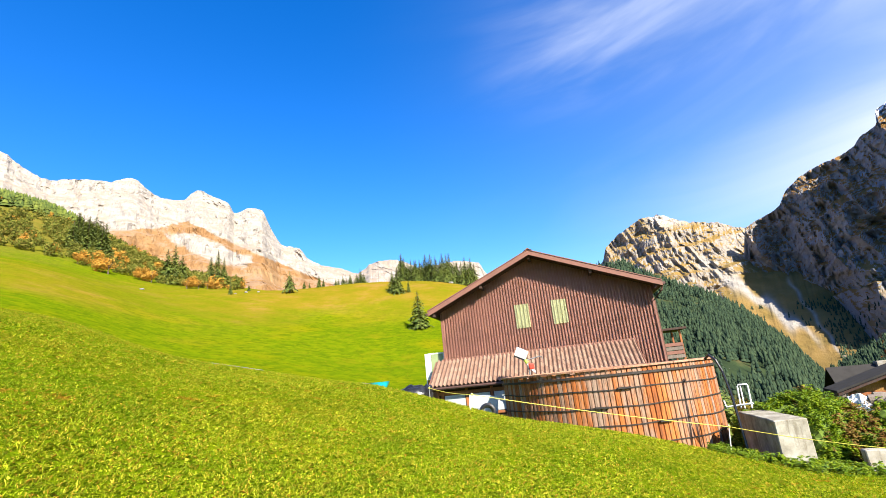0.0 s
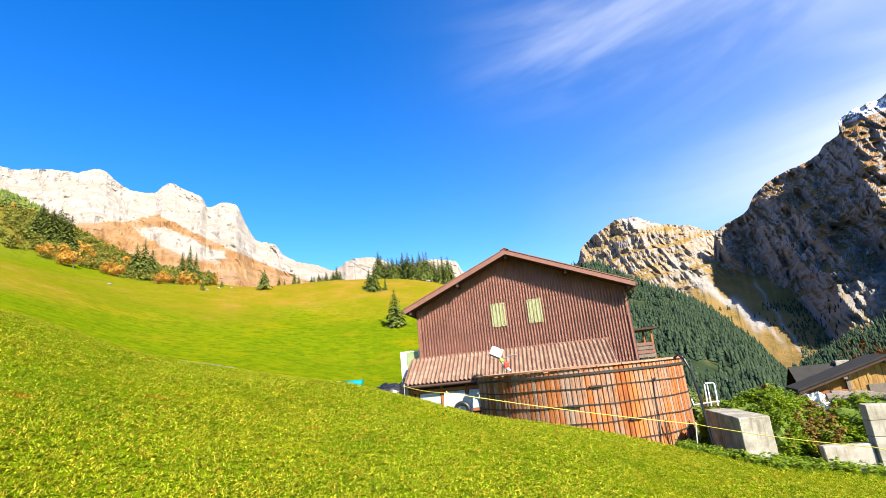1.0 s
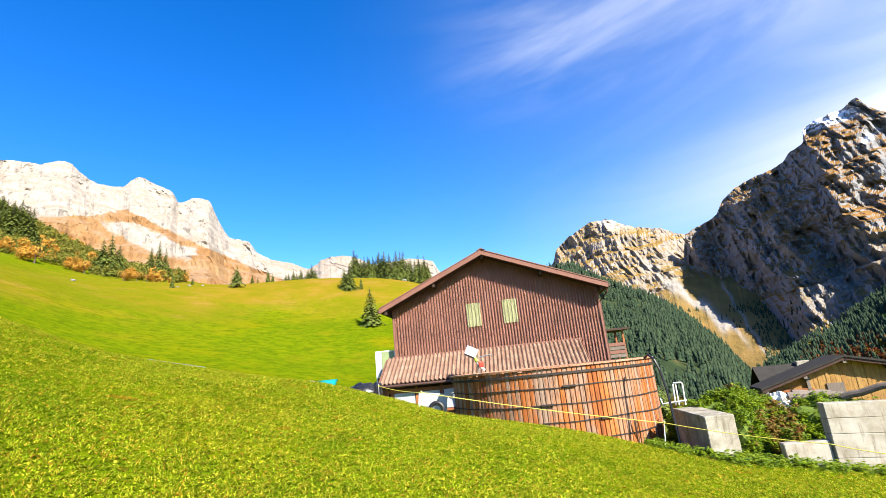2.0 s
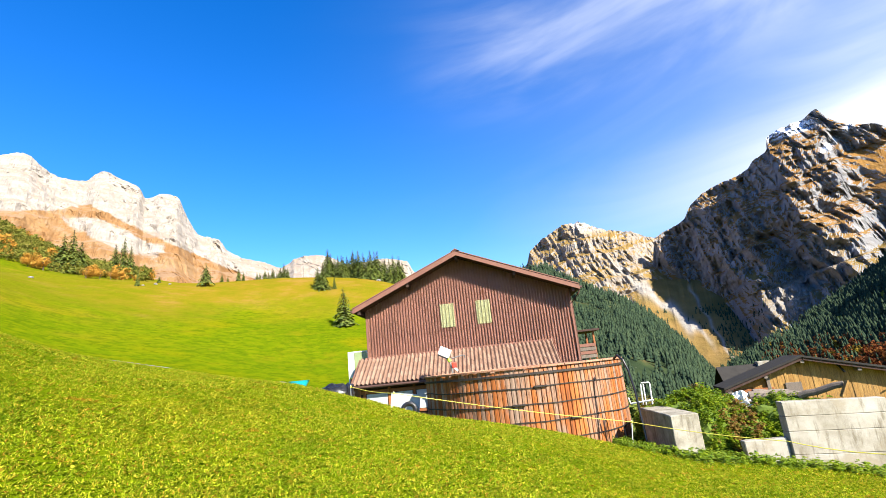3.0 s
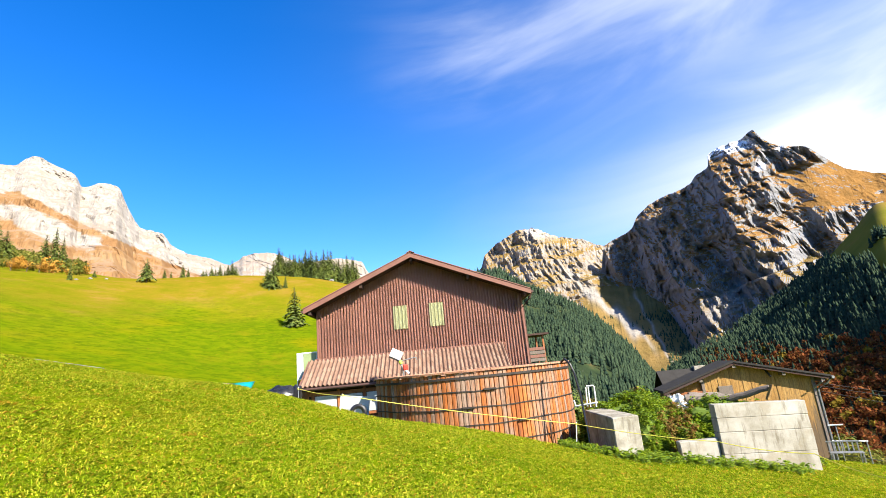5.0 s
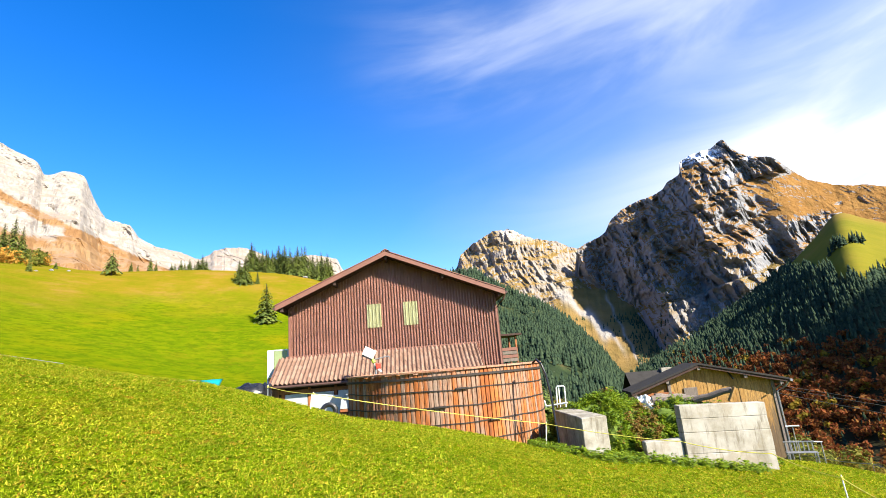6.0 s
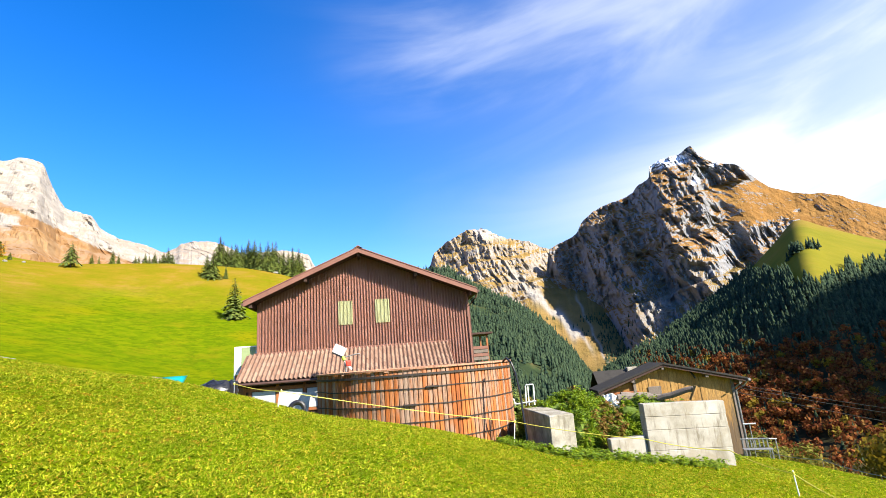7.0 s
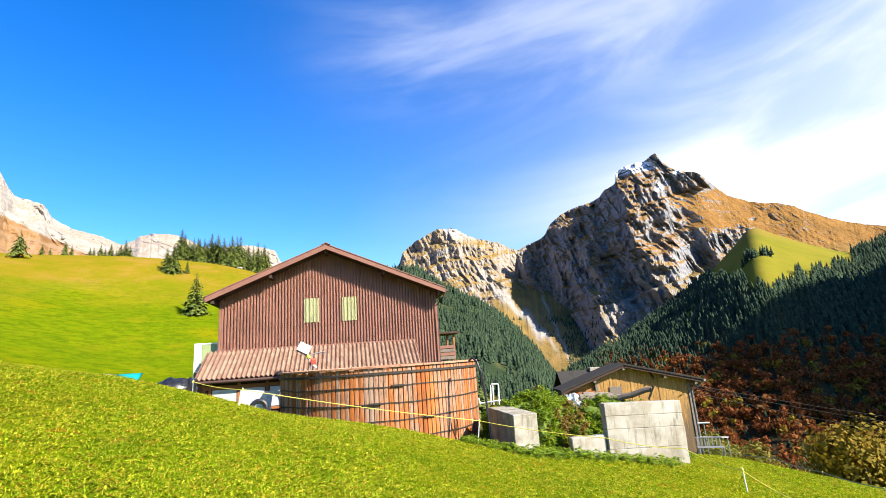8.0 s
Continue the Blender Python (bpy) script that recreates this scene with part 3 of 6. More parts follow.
def west_covers(a, t):
    """Ochre grass tongue under the cliffs, with a pale outcrop in it."""
    brow = WEST_TONGUE[1] - 0.0085 * np.maximum(a - WEST_TONGUE[0], 0) - 0.0045 * np.maximum(WEST_TONGUE[0] - a, 0)
    outcrop = bump(a, WEST_TONGUE[0] + 2.2, 4.2) * bump(t, WEST_TONGUE[1] - 0.058 - 0.007 * (a - WEST_TONGUE[0] - 2.2), 0.02)
    return {"soil": 0.8 * ease(0.012, -0.012, t - brow) * (1 - outcrop) * ease(-11, -14, a)}


WEST_TONGUE = (-29.6, 0.352)
mountain("mountain_west", "pale limestone mountain range with ochre lower slopes", "white_mountain", LEFT_AZ, LEFT_H, 640, 170, -75, 14,
         2000, 3700, 250, 1.35, 3.3, (-36, 0.0, 0.25), (45, 24, 8), 0.2, ((210, 0.65, -0.10), (75, 0.45, -0.10)), 5,
         covers=west_covers)
FAR_AZ = [8, 14, 18.1, 18.9, 20.7, 22.9, 24.6, 27, 30.3, 32.8, 38, 44, 50]
FAR_H = [0.12, 0.16, 0.200, 0.230, 0.253, 0.272, 0.274, 0.254, 0.233, 0.214, 0.20, 0.16, 0.1]


def scree_fan(a, t):
    """A pale fan that runs down across the basin, and a stream bed beside it."""
    fan = bump(t, 0.158 - 0.0205 * (a - 28.6) + 0.006 * np.sin(a * 3.1), 0.012 + 0.005 * np.sin(a * 2.1)) * ease(27, 28.4, a) * ease(36.5, 34.5, a)
    stream = bump(a, 35.1 + 18 * np.maximum(0.10 - t, 0) + 0.12 * np.sin(t * 160), 0.14) * ease(0.12, 0.10, t)
    return 1.3 * fan + 0.8 * stream


def far_covers(a, t):
    return {"soil": 0.35 + 0.75 * ease(0.155, 0.135, t) * ease(29.5, 31.5, a) + 0.3 * ease(0.225, 0.25, t), "scree": scree_fan(a, t), "snow": ease(0.235, 0.262, t) * ease(23, 24.5, a)}


far_peak, far_v = mountain("mountain_north", "warm rocky mountain with grass slopes and scree", "far_peak", FAR_AZ, FAR_H, 420, 230, 8, 48,
         1450, 2700, -70, 1.45, 8.1, (24, 0.2, 0.35), (70, 42, 15), 0.3, ((150, 0.7, 0.2), (58, 0.5, 0.25)), 6,
         craggy=lambda a, t: 1 - 0.9 * ease(0.165, 0.12, t) * ease(28, 31, a), covers=far_covers)
PEAK_AZ = [26, 29.5, 31.4, 32.8, 35.8, 37, 38.8, 42.8, 43.5, 44.8, 45.1, 46.4, 48.3, 49.5, 50.1, 51.3, 53.4, 54.4, 55.6, 57.6, 60.3, 62.3, 64.6, 66.2, 70, 80, 100]
PEAK_H = [-0.06, 0.03, 0.12, 0.212, 0.235, 0.263, 0.283, 0.302, 0.315, 0.326, 0.350, 0.358, 0.362, 0.372, 0.351, 0.330, 0.312, 0.288, 0.260, 0.238, 0.221, 0.196, 0.172, 0.160, 0.14, 0.12, 0.1]


def peak_band(a):
    """Rise of the cliff band that crosses under the ochre slope."""
    return 0.165 + 0.0025 * (a - 48)


def peak_craggy(a, t):
    under = np.maximum(ease(-0.004, 0.012, t - peak_band(a) - 0.012), ease(56, 58, a))
    slope = ease(49.5, 52.5, a + 25 * (t - 0.25)) * under * (1 - ease(0.275, 0.30, t))
    brow = 0.083 + 0.017 * np.maximum(37.3 - a, 0) + 0.004 * np.sin(a * 2.3)
    basin = ease(0.012, -0.012, t - brow) * ease(42, 39.5, a)
    return np.clip(1 - 0.85 * slope - 0.9 * basin, 0.08, 1)


def peak_covers(a, t):
    c = peak_craggy(a, t)
    snow = ease(0.338, 0.344, t) * ease(0.364, 0.356, t) * ease(44.5, 45.2, a) * ease(49.6, 48.6, a) + bump(t, 0.325 - 0.011 * (51.5 - a), 0.006) * ease(48.6, 49.2, a) * ease(52.2, 51.6, a)
    fan = scree_fan(a, t)
    return {"soil": 0.47 + 0.75 * (1 - c) + 0.10 * ease(44, 47, a), "snow": snow, "scree": fan + bump(t, 0.06 + 0.011 * (a - 42.5), 0.022) * ease(39.5, 41, a) * ease(49, 47, a) * 0.75}


peak, peak_v = mountain("mountain_east", "craggy grey peak with ochre ledges and a snow cap", "peak", PEAK_AZ, PEAK_H, 700, 300, 26, 95,
                        lambda a: 1440 + 700 * ease(41.5, 36, a), 2230, -100, 1.3, 5.2, (46.5, 0.66, 0.22), (85, 44, 22), 0.4, ((165, 0.8, 0.22), (60, 0.65, 0.26)), 2.5,
                        craggy=peak_craggy, covers=peak_covers)
WOOD_AZ = [0, 10, 15, 20, 22.4, 27.7, 30.8, 33.7, 35.6, 40]
WOOD_H = [0.20, 0.19, 0.19, 0.192, 0.160, 0.106, 0.065, 0.004, -0.052, -0.12]
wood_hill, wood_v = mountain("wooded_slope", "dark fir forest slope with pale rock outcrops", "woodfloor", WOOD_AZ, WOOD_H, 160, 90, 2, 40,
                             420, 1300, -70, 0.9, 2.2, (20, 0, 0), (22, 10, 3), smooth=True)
SHOULDER_AZ = [30, 34, 36.6, 41.8, 46.2, 51, 52.6, 55, 57.2, 59, 62, 64.5, 66.7, 70, 80, 100]
SHOULDER_H = [-0.09, -0.07, -0.045, 0.003, 0.045, 0.100, 0.121, 0.158, 0.190, 0.172, 0.140, 0.122, 0.134, 0.14, 0.16, 0.2]


def alp_edge(az):
    """Rise of the tree line under the alp."""
    return glide([30, 51.2, 52.6, 55.3, 57.8, 59.3, 62, 64.2, 65, 80], [0.4, 0.3, 0.117, 0.098, 0.076, 0.089, 0.098, 0.107, 0.4, 0.4], az)


def track(az):
    """Rise of the grass strip that climbs through the forest."""
    return 0.016 + (az - 46.1) * 0.0085


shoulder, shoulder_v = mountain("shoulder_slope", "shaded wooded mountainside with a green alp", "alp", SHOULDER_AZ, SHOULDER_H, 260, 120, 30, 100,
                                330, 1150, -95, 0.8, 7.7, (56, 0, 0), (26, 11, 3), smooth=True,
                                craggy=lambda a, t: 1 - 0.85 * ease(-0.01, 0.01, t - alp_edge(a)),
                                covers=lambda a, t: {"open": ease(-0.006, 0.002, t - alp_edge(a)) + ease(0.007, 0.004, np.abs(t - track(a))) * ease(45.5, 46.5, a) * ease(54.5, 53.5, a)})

# Outside the view; added and shaped to shade the eastern woods below the alp.
SPUR_AZ = [82, 90, 98, 104, 108, 114, 126, 131, 137, 142]
SPUR_H = [-0.08, 0.2, 0.42, 0.48, 0.49, 0.58, 0.65, 0.62, 0.2, -0.08]
mountain("mountain_south", "unseen wooded spur added to shade the eastern mountainside", "woodfloor", SPUR_AZ, SPUR_H, 80, 30, 82, 142, 800, 1350, -100, 0.9, 4.4, (108, 0, 0), (20, 8, 2), smooth=True)

# ---- small mesh makers ----
B = Matrix.Rotation(radians(-12), 4, "Z") @ Matrix.Translation((0, 0, EYE))   # frame of the farm buildings, heights from eye level


def slab(a, b, bevel=0.0, seg=1):
    bm = bmesh.new()
    bmesh.ops.create_cube(bm, size=1)
    for v in bm.verts:
        v.co = Vector([a[i] + (b[i] - a[i]) * (v.co[i] + 0.5) for i in range(3)])
    if bevel:
        bmesh.ops.bevel(bm, geom=bm.edges[:], offset=bevel, segments=seg, affect="EDGES", profile=0.6)
    return bm


def prism(outline, y0, y1):
    """An outline in (x, z), from y0 back to y1."""
    bm = bmesh.new()
    f = [bm.verts.new((x, y0, z)) for x, z in outline]
    g = [bm.verts.new((x, y1, z)) for x, z in outline]
    n = len(outline)
    bm.faces.new(f)
    bm.faces.new(g[::-1])
    for i in range(n):
        bm.faces.new((f[i], g[i], g[(i + 1) % n], f[(i + 1) % n]))
    bmesh.ops.recalc_face_normals(bm, faces=bm.faces[:])
    return bm


def rod(points, radius, sides=6, taper=None):
    """A round bar along points."""
    bm = bmesh.new()
    pts = [Vector(p) for p in points]
    rings = []
    for i, p in enumerate(pts):
        d = (pts[min(i + 1, len(pts) - 1)] - pts[max(i - 1, 0)]).normalized()
        u = d.orthogonal().normalized() if abs(d.z) > 0.95 else d.cross(Vector((0, 0, 1))).normalized()
        w = d.cross(u)
        r = radius if taper is None else radius + (taper - radius) * i / (len(pts) - 1)
        rings.append([bm.verts.new(p + r * (math.cos(k * math.tau / sides) * u + math.sin(k * math.tau / sides) * w)) for k in range(sides)])
    for a, b in zip(rings, rings[1:]):
        for k in range(sides):
            bm.faces.new((a[k], a[(k + 1) % sides], b[(k + 1) % sides], b[k]))
    bm.faces.new(rings[0][::-1])
    bm.faces.new(rings[-1])
    bmesh.ops.recalc_face_normals(bm, faces=bm.faces[:])
    return bm


def beam(p, q, w, h, bevel=0.008):
    """A squared timber from p to q."""
    p, q = Vector(p), Vector(q)
    bm = slab((-w / 2, 0, -h / 2), (w / 2, (q - p).length, h / 2), bevel)
    bm.transform(Matrix.Translation(p) @ (q - p).to_track_quat("Y", "Z").to_matrix().to_4x4())
    return bm


def sag(p, q, drop, n=14):
    p, q = Vector(p), Vector(q)
    return [p.lerp(q, i / n) - Vector((0, 0, drop * 4 * (i / n) * (1 - i / n))) for i in range(n + 1)]


def ribbed(x0, x1, low, high, y, pitch=0.1475, depth=0.072, thick=0.012):
    """A profiled sheet between two edge lines low(x) and high(x), its ribs standing forward."""
    bm = bmesh.new()
    xs = []
    for k in range(round((x1 - x0) / pitch)):
        xs += [(x0 + (k + f) * pitch, d) for f, d in ((0.0, 0), (0.46, 0), (0.55, 1), (0.84, 1), (0.94, 0))]
    xs.append((x0 + round((x1 - x0) / pitch) * pitch, 0))
    cols = []
    for x, d in xs:
        yy = y - d * depth
        zs = [low(x) + (high(x) - low(x)) * i / 4 for i in range(5)]
        cols.append([bm.verts.new((x, yy + 0.002 * math.sin(9 * z + x * 3), z)) for z in zs])
    for a, b in zip(cols, cols[1:]):
        for i in range(4):
            bm.faces.new((a[i], b[i], b[i + 1], a[i + 1]))
    bmesh.ops.solidify(bm, geom=bm.faces[:], thickness=thick)
    return bm


# ---- the barn with its lean-to ----
X0, X1, WY, BACK = -6.02, 4.60, 25.0, 37.0
RIDGE_X, RIDGE_Z, EAVE_Z, LX, RX, FY = -0.95, 6.02, 3.58, -6.48, 5.00, 24.05


def roof_z(x):
    return RIDGE_Z - (RIDGE_Z - EAVE_Z) * ((RIDGE_X - x) / (RIDGE_X - LX) if x < RIDGE_X else (x - RIDGE_X) / (RX - RIDGE_X))


def build_barn():
    t = thing("barn", B, "brown ribbed-sheet barn with a shallow gable roof", "barn")
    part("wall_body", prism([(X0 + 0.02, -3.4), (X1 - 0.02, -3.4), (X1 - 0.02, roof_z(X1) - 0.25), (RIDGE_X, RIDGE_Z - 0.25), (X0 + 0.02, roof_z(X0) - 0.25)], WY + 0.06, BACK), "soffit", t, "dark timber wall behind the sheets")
    # sheets, in two rows
    edges = [X0 + (X1 - X0) * i / 9 for i in range(10)]
    for a, b in zip(edges, edges[1:]):
        part("cladding_sheet", ribbed(a, b, lambda x: -0.6, lambda x: 2.16, WY), "cladding", t)
        part("cladding_sheet", ribbed(a, b, lambda x: 2.10, lambda x: roof_z(x) - 0.2, WY - 0.014), "cladding", t)
    for a in (X0 + 20 * 0.19667, X0 + 29.5 * 0.19667):
        part("light_panel", ribbed(a, a + 0.72, lambda x: 2.25, lambda x: 3.45, WY - 0.095, 0.18, 0.03), "rooflight", t, "yellowish translucent ribbed sheet")
    for x in (X0 - 0.03, X1 - 0.05):
        part("corner_trim", slab((x, WY - 0.1, -0.6), (x + 0.1, WY + 0.05, roof_z(x) - 0.25), 0.012), "fascia", t)
    for a, b in ((LX, RIDGE_X), (RIDGE_X, RX)):
        za, zb = roof_z(a), roof_z(b)
        part("roof_slope", prism([(a, za - 0.14), (b, zb - 0.14), (b, zb), (a, za)], FY + 0.03, BACK + 0.5), "slate", t, "thin dark roof sheeting")
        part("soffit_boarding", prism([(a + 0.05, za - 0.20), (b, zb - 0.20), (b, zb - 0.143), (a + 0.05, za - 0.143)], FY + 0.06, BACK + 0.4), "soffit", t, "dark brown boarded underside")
        part("rake_board", prism([(a, za - 0.24), (b, zb - 0.24), (b, zb + 0.005), (a, za + 0.005)], FY - 0.03, FY + 0.027), "fascia", t)
        part("rake_flashing", prism([(a - 0.03, za + 0.008), (b, zb + 0.008), (b, zb + 0.05), (a - 0.03, za + 0.05)], FY - 0.06, FY + 0.16), "fascia", t, "folded brown metal edge")
    part("ridge_cap", prism([(RIDGE_X - 0.22, RIDGE_Z - 0.03), (RIDGE_X, RIDGE_Z + 0.055), (RIDGE_X + 0.22, RIDGE_Z - 0.03), (RIDGE_X, RIDGE_Z + 0.11)], FY - 0.1, BACK + 0.5), "fascia", t)
    for x, y in ((-6.2, 0), (RIDGE_X, 0), (4.7, 0), (-3.6, 0), (1.9, 0)):
        part("purlin", slab((x - 0.07, FY + 0.1, roof_z(x) - 0.42), (x + 0.07, WY + 0.3, roof_z(x) - 0.205), 0.01), "soffit", t)
    for x in (LX - 0.06, RX + 0.06):
        part("gutter", rod([(x, FY - 0.02, EAVE_Z - 0.12), (x, BACK + 0.5, EAVE_Z - 0.12)], 0.065, 8), "gutter", t)
    part("downpipe", rod([(RX + 0.03, FY + 0.25, EAVE_Z - 0.18), (RX - 0.05, FY + 0.3, EAVE_Z - 0.4), (X1 + 0.09, WY + 0.1, EAVE_Z - 0.75), (X1 + 0.09, WY + 0.1, -3.2)], 0.045, 7), "gutter", t, "brown metal downpipe")
    # lean-to
    ly, lz, uy, uz = 23.0, -0.17, 24.93, 1.04
    l0, l1 = -6.45, 3.42
    up = Vector((0, uy - ly, uz - lz))
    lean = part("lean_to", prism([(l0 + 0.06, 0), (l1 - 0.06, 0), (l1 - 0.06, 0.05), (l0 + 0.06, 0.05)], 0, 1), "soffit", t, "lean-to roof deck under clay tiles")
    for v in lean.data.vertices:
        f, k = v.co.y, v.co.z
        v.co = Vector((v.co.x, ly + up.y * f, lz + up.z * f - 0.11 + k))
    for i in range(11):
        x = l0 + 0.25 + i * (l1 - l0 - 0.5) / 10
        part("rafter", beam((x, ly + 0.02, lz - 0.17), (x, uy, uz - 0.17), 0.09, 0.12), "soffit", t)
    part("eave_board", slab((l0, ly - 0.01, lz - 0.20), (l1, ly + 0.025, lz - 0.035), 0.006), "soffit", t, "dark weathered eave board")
    part("lean_to_gutter", rod([(l0 - 0.05, ly - 0.08, lz - 0.10), (l1, ly - 0.08, lz - 0.13)], 0.055, 8), "gutter", t)
    for x in (l0 - 0.03, l1):
        part("verge_board", beam((x, ly, lz - 0.03), (x, uy, uz - 0.03), 0.035, 0.16), "fascia", t)
    part("wall_flashing", slab((l0 + 0.3, uy - 0.02, uz - 0.02), (l1 + 0.05, uy + 0.03, uz + 0.10), 0.008), "fascia", t)
    fy = 23.45
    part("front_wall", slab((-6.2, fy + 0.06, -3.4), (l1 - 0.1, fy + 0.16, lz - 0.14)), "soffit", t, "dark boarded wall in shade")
    part("wall_beam", slab((-6.25, fy - 0.03, -0.62), (l1 - 0.1, fy + 0.05, -0.46), 0.01), "orangewood", t)
    part("wall_beam", slab((-6.25, fy - 0.03, -1.62), (l1 - 0.1, fy + 0.05, -1.50), 0.01), "orangewood", t)
    for x in (-6.2, -5.95, -4.75, -3.55, -2.35, -1.1, 0.4, 1.9):
        part("post", slab((x - 0.06, fy - 0.05, -3.2), (x + 0.06, fy + 0.055, -0.36), 0.01), "orangewood", t)
    for a, b in ((-5.85, -4.85), (-4.65, -3.65), (-3.45, -2.45), (-2.25, -1.2)):
        part("window_sheet", slab((a, fy - 0.012, -1.48), (b, fy + 0.012, -0.64), 0.004), "film", t, "cloudy plastic window sheet")
    # tiles: courses of hollow pantiles, one piece each
    cols, rows = 49, 6
    w, span = (l1 - l0) / cols, up.length
    n_up, course = up.normalized(), span / (rows - 0.15)
    bm = bmesh.new()
    prof = [(-0.5, 0.0), (-0.34, 0.002), (-0.24, 0.05), (0.0, 0.088), (0.24, 0.05), (0.34, 0.002), (0.5, 0.0)]
    top = [[bm.verts.new((px * w, f * course * 1.12, pz + lift)) for px, pz in prof] for f, lift in ((0, 0.018), (1, 0.0))]
    low = [bm.verts.new((px * w, 0, pz + 0.008)) for px, pz in prof]
    for i in range(6):
        bm.faces.new((top[0][i], top[0][i + 1], top[1][i + 1], top[1][i]))
        bm.faces.new((low[i], low[i + 1], top[0][i + 1], top[0][i]))
    me = bpy.data.meshes.new("tile")
    bm.to_mesh(me)
    bm.free()
    me.materials.append(M["tile"])
    tilt = math.degrees(math.atan2(up.z, up.y))
    rnd = random.Random(5)
    for r in range(rows):
        for c in range(cols):
            o = new("tile", me)
            o.parent = t
            q = Vector((0, ly - 0.06, lz - 0.03)) + n_up * course * r
            o.matrix_local = pose(l0 + w * (c + 0.5), q.y, q.z + rnd.uniform(-0.006, 0.006), tilt + rnd.uniform(-1, 1), rnd.uniform(-1.5, 1.5), rnd.uniform(-1.2, 1.2))
    # balcony at the far corner
    bx0, bx1, by0, by1 = 4.72, 6.0, 27.4, 29.4
    bal = part("balcony", slab((X1, by0, -0.25), (bx1, by1, -0.10), 0.01), "greywood", t, "small timber balcony with its own roof")
    part("balcony_roof", slab((X1, by0 - 0.25, 1.42), (bx1 + 0.3, by1 + 0.2, 1.53), 0.01), "soffit", bal)
    for x, y in ((bx0, by0), (bx1 - 0.06, by0), (bx1 - 0.06, by1 - 0.1)):
        part("balcony_post", slab((x, y, -3.5), (x + 0.1, y + 0.1, 1.42), 0.01), "orangewood", bal)
    for k in range(4):
        part("railing_board", slab((bx0, by0 - 0.03, 0.0 + k * 0.2), (bx1, by0, 0.17 + k * 0.2), 0.006), "fascia" if k % 2 else "greywood", bal)
    for k in range(4):
        part("railing_board", slab((bx1 + 0.002, by0, 0.0 + k * 0.2), (bx1 + 0.03, by1, 0.17 + k * 0.2), 0.006), "greywood", bal)
    return t


barn = build_barn()


def build_windbreak():
    t = thing("windbreak_screen", B, "white-framed greenish windbreak screen beside the barn", "screen")
    y = 25.4
    x0, x1 = -7.22, -6.16
    for x in (x0, x1 - 0.05):
        part("frame_post", slab((x, y - 0.03, -2.6), (x + 0.06, y + 0.03, 1.55), 0.008), "white", t)
    for z in (0.20, 1.49):
        part("frame_rail", slab((x0 + 0.06, y - 0.025, z), (x1 - 0.05, y + 0.025, z + 0.06), 0.006), "white", t)
    part("pane", slab((x0 + 0.36, y - 0.008, 0.26), (x1 - 0.05, y + 0.008, 1.49)), "greenglass", t, "translucent greenish plastic pane")
    part("pane", slab((x0 + 0.06, y - 0.012, 0.26), (x0 + 0.34, y + 0.004, 1.49)), "film", t, "cloudy white plastic pane")
    part("kick_board", slab((x0 + 0.06, y - 0.02, -1.2), (x1 - 0.05, y + 0.02, 0.18), 0.006), "orangewood", t, "red-brown boards below the panes")
    return t


build_windbreak()

# ---- the round wooden slurry tank ----
TANK, TR, TZ = polar(15.7, 19.0), 3.6, EYE - 0.12


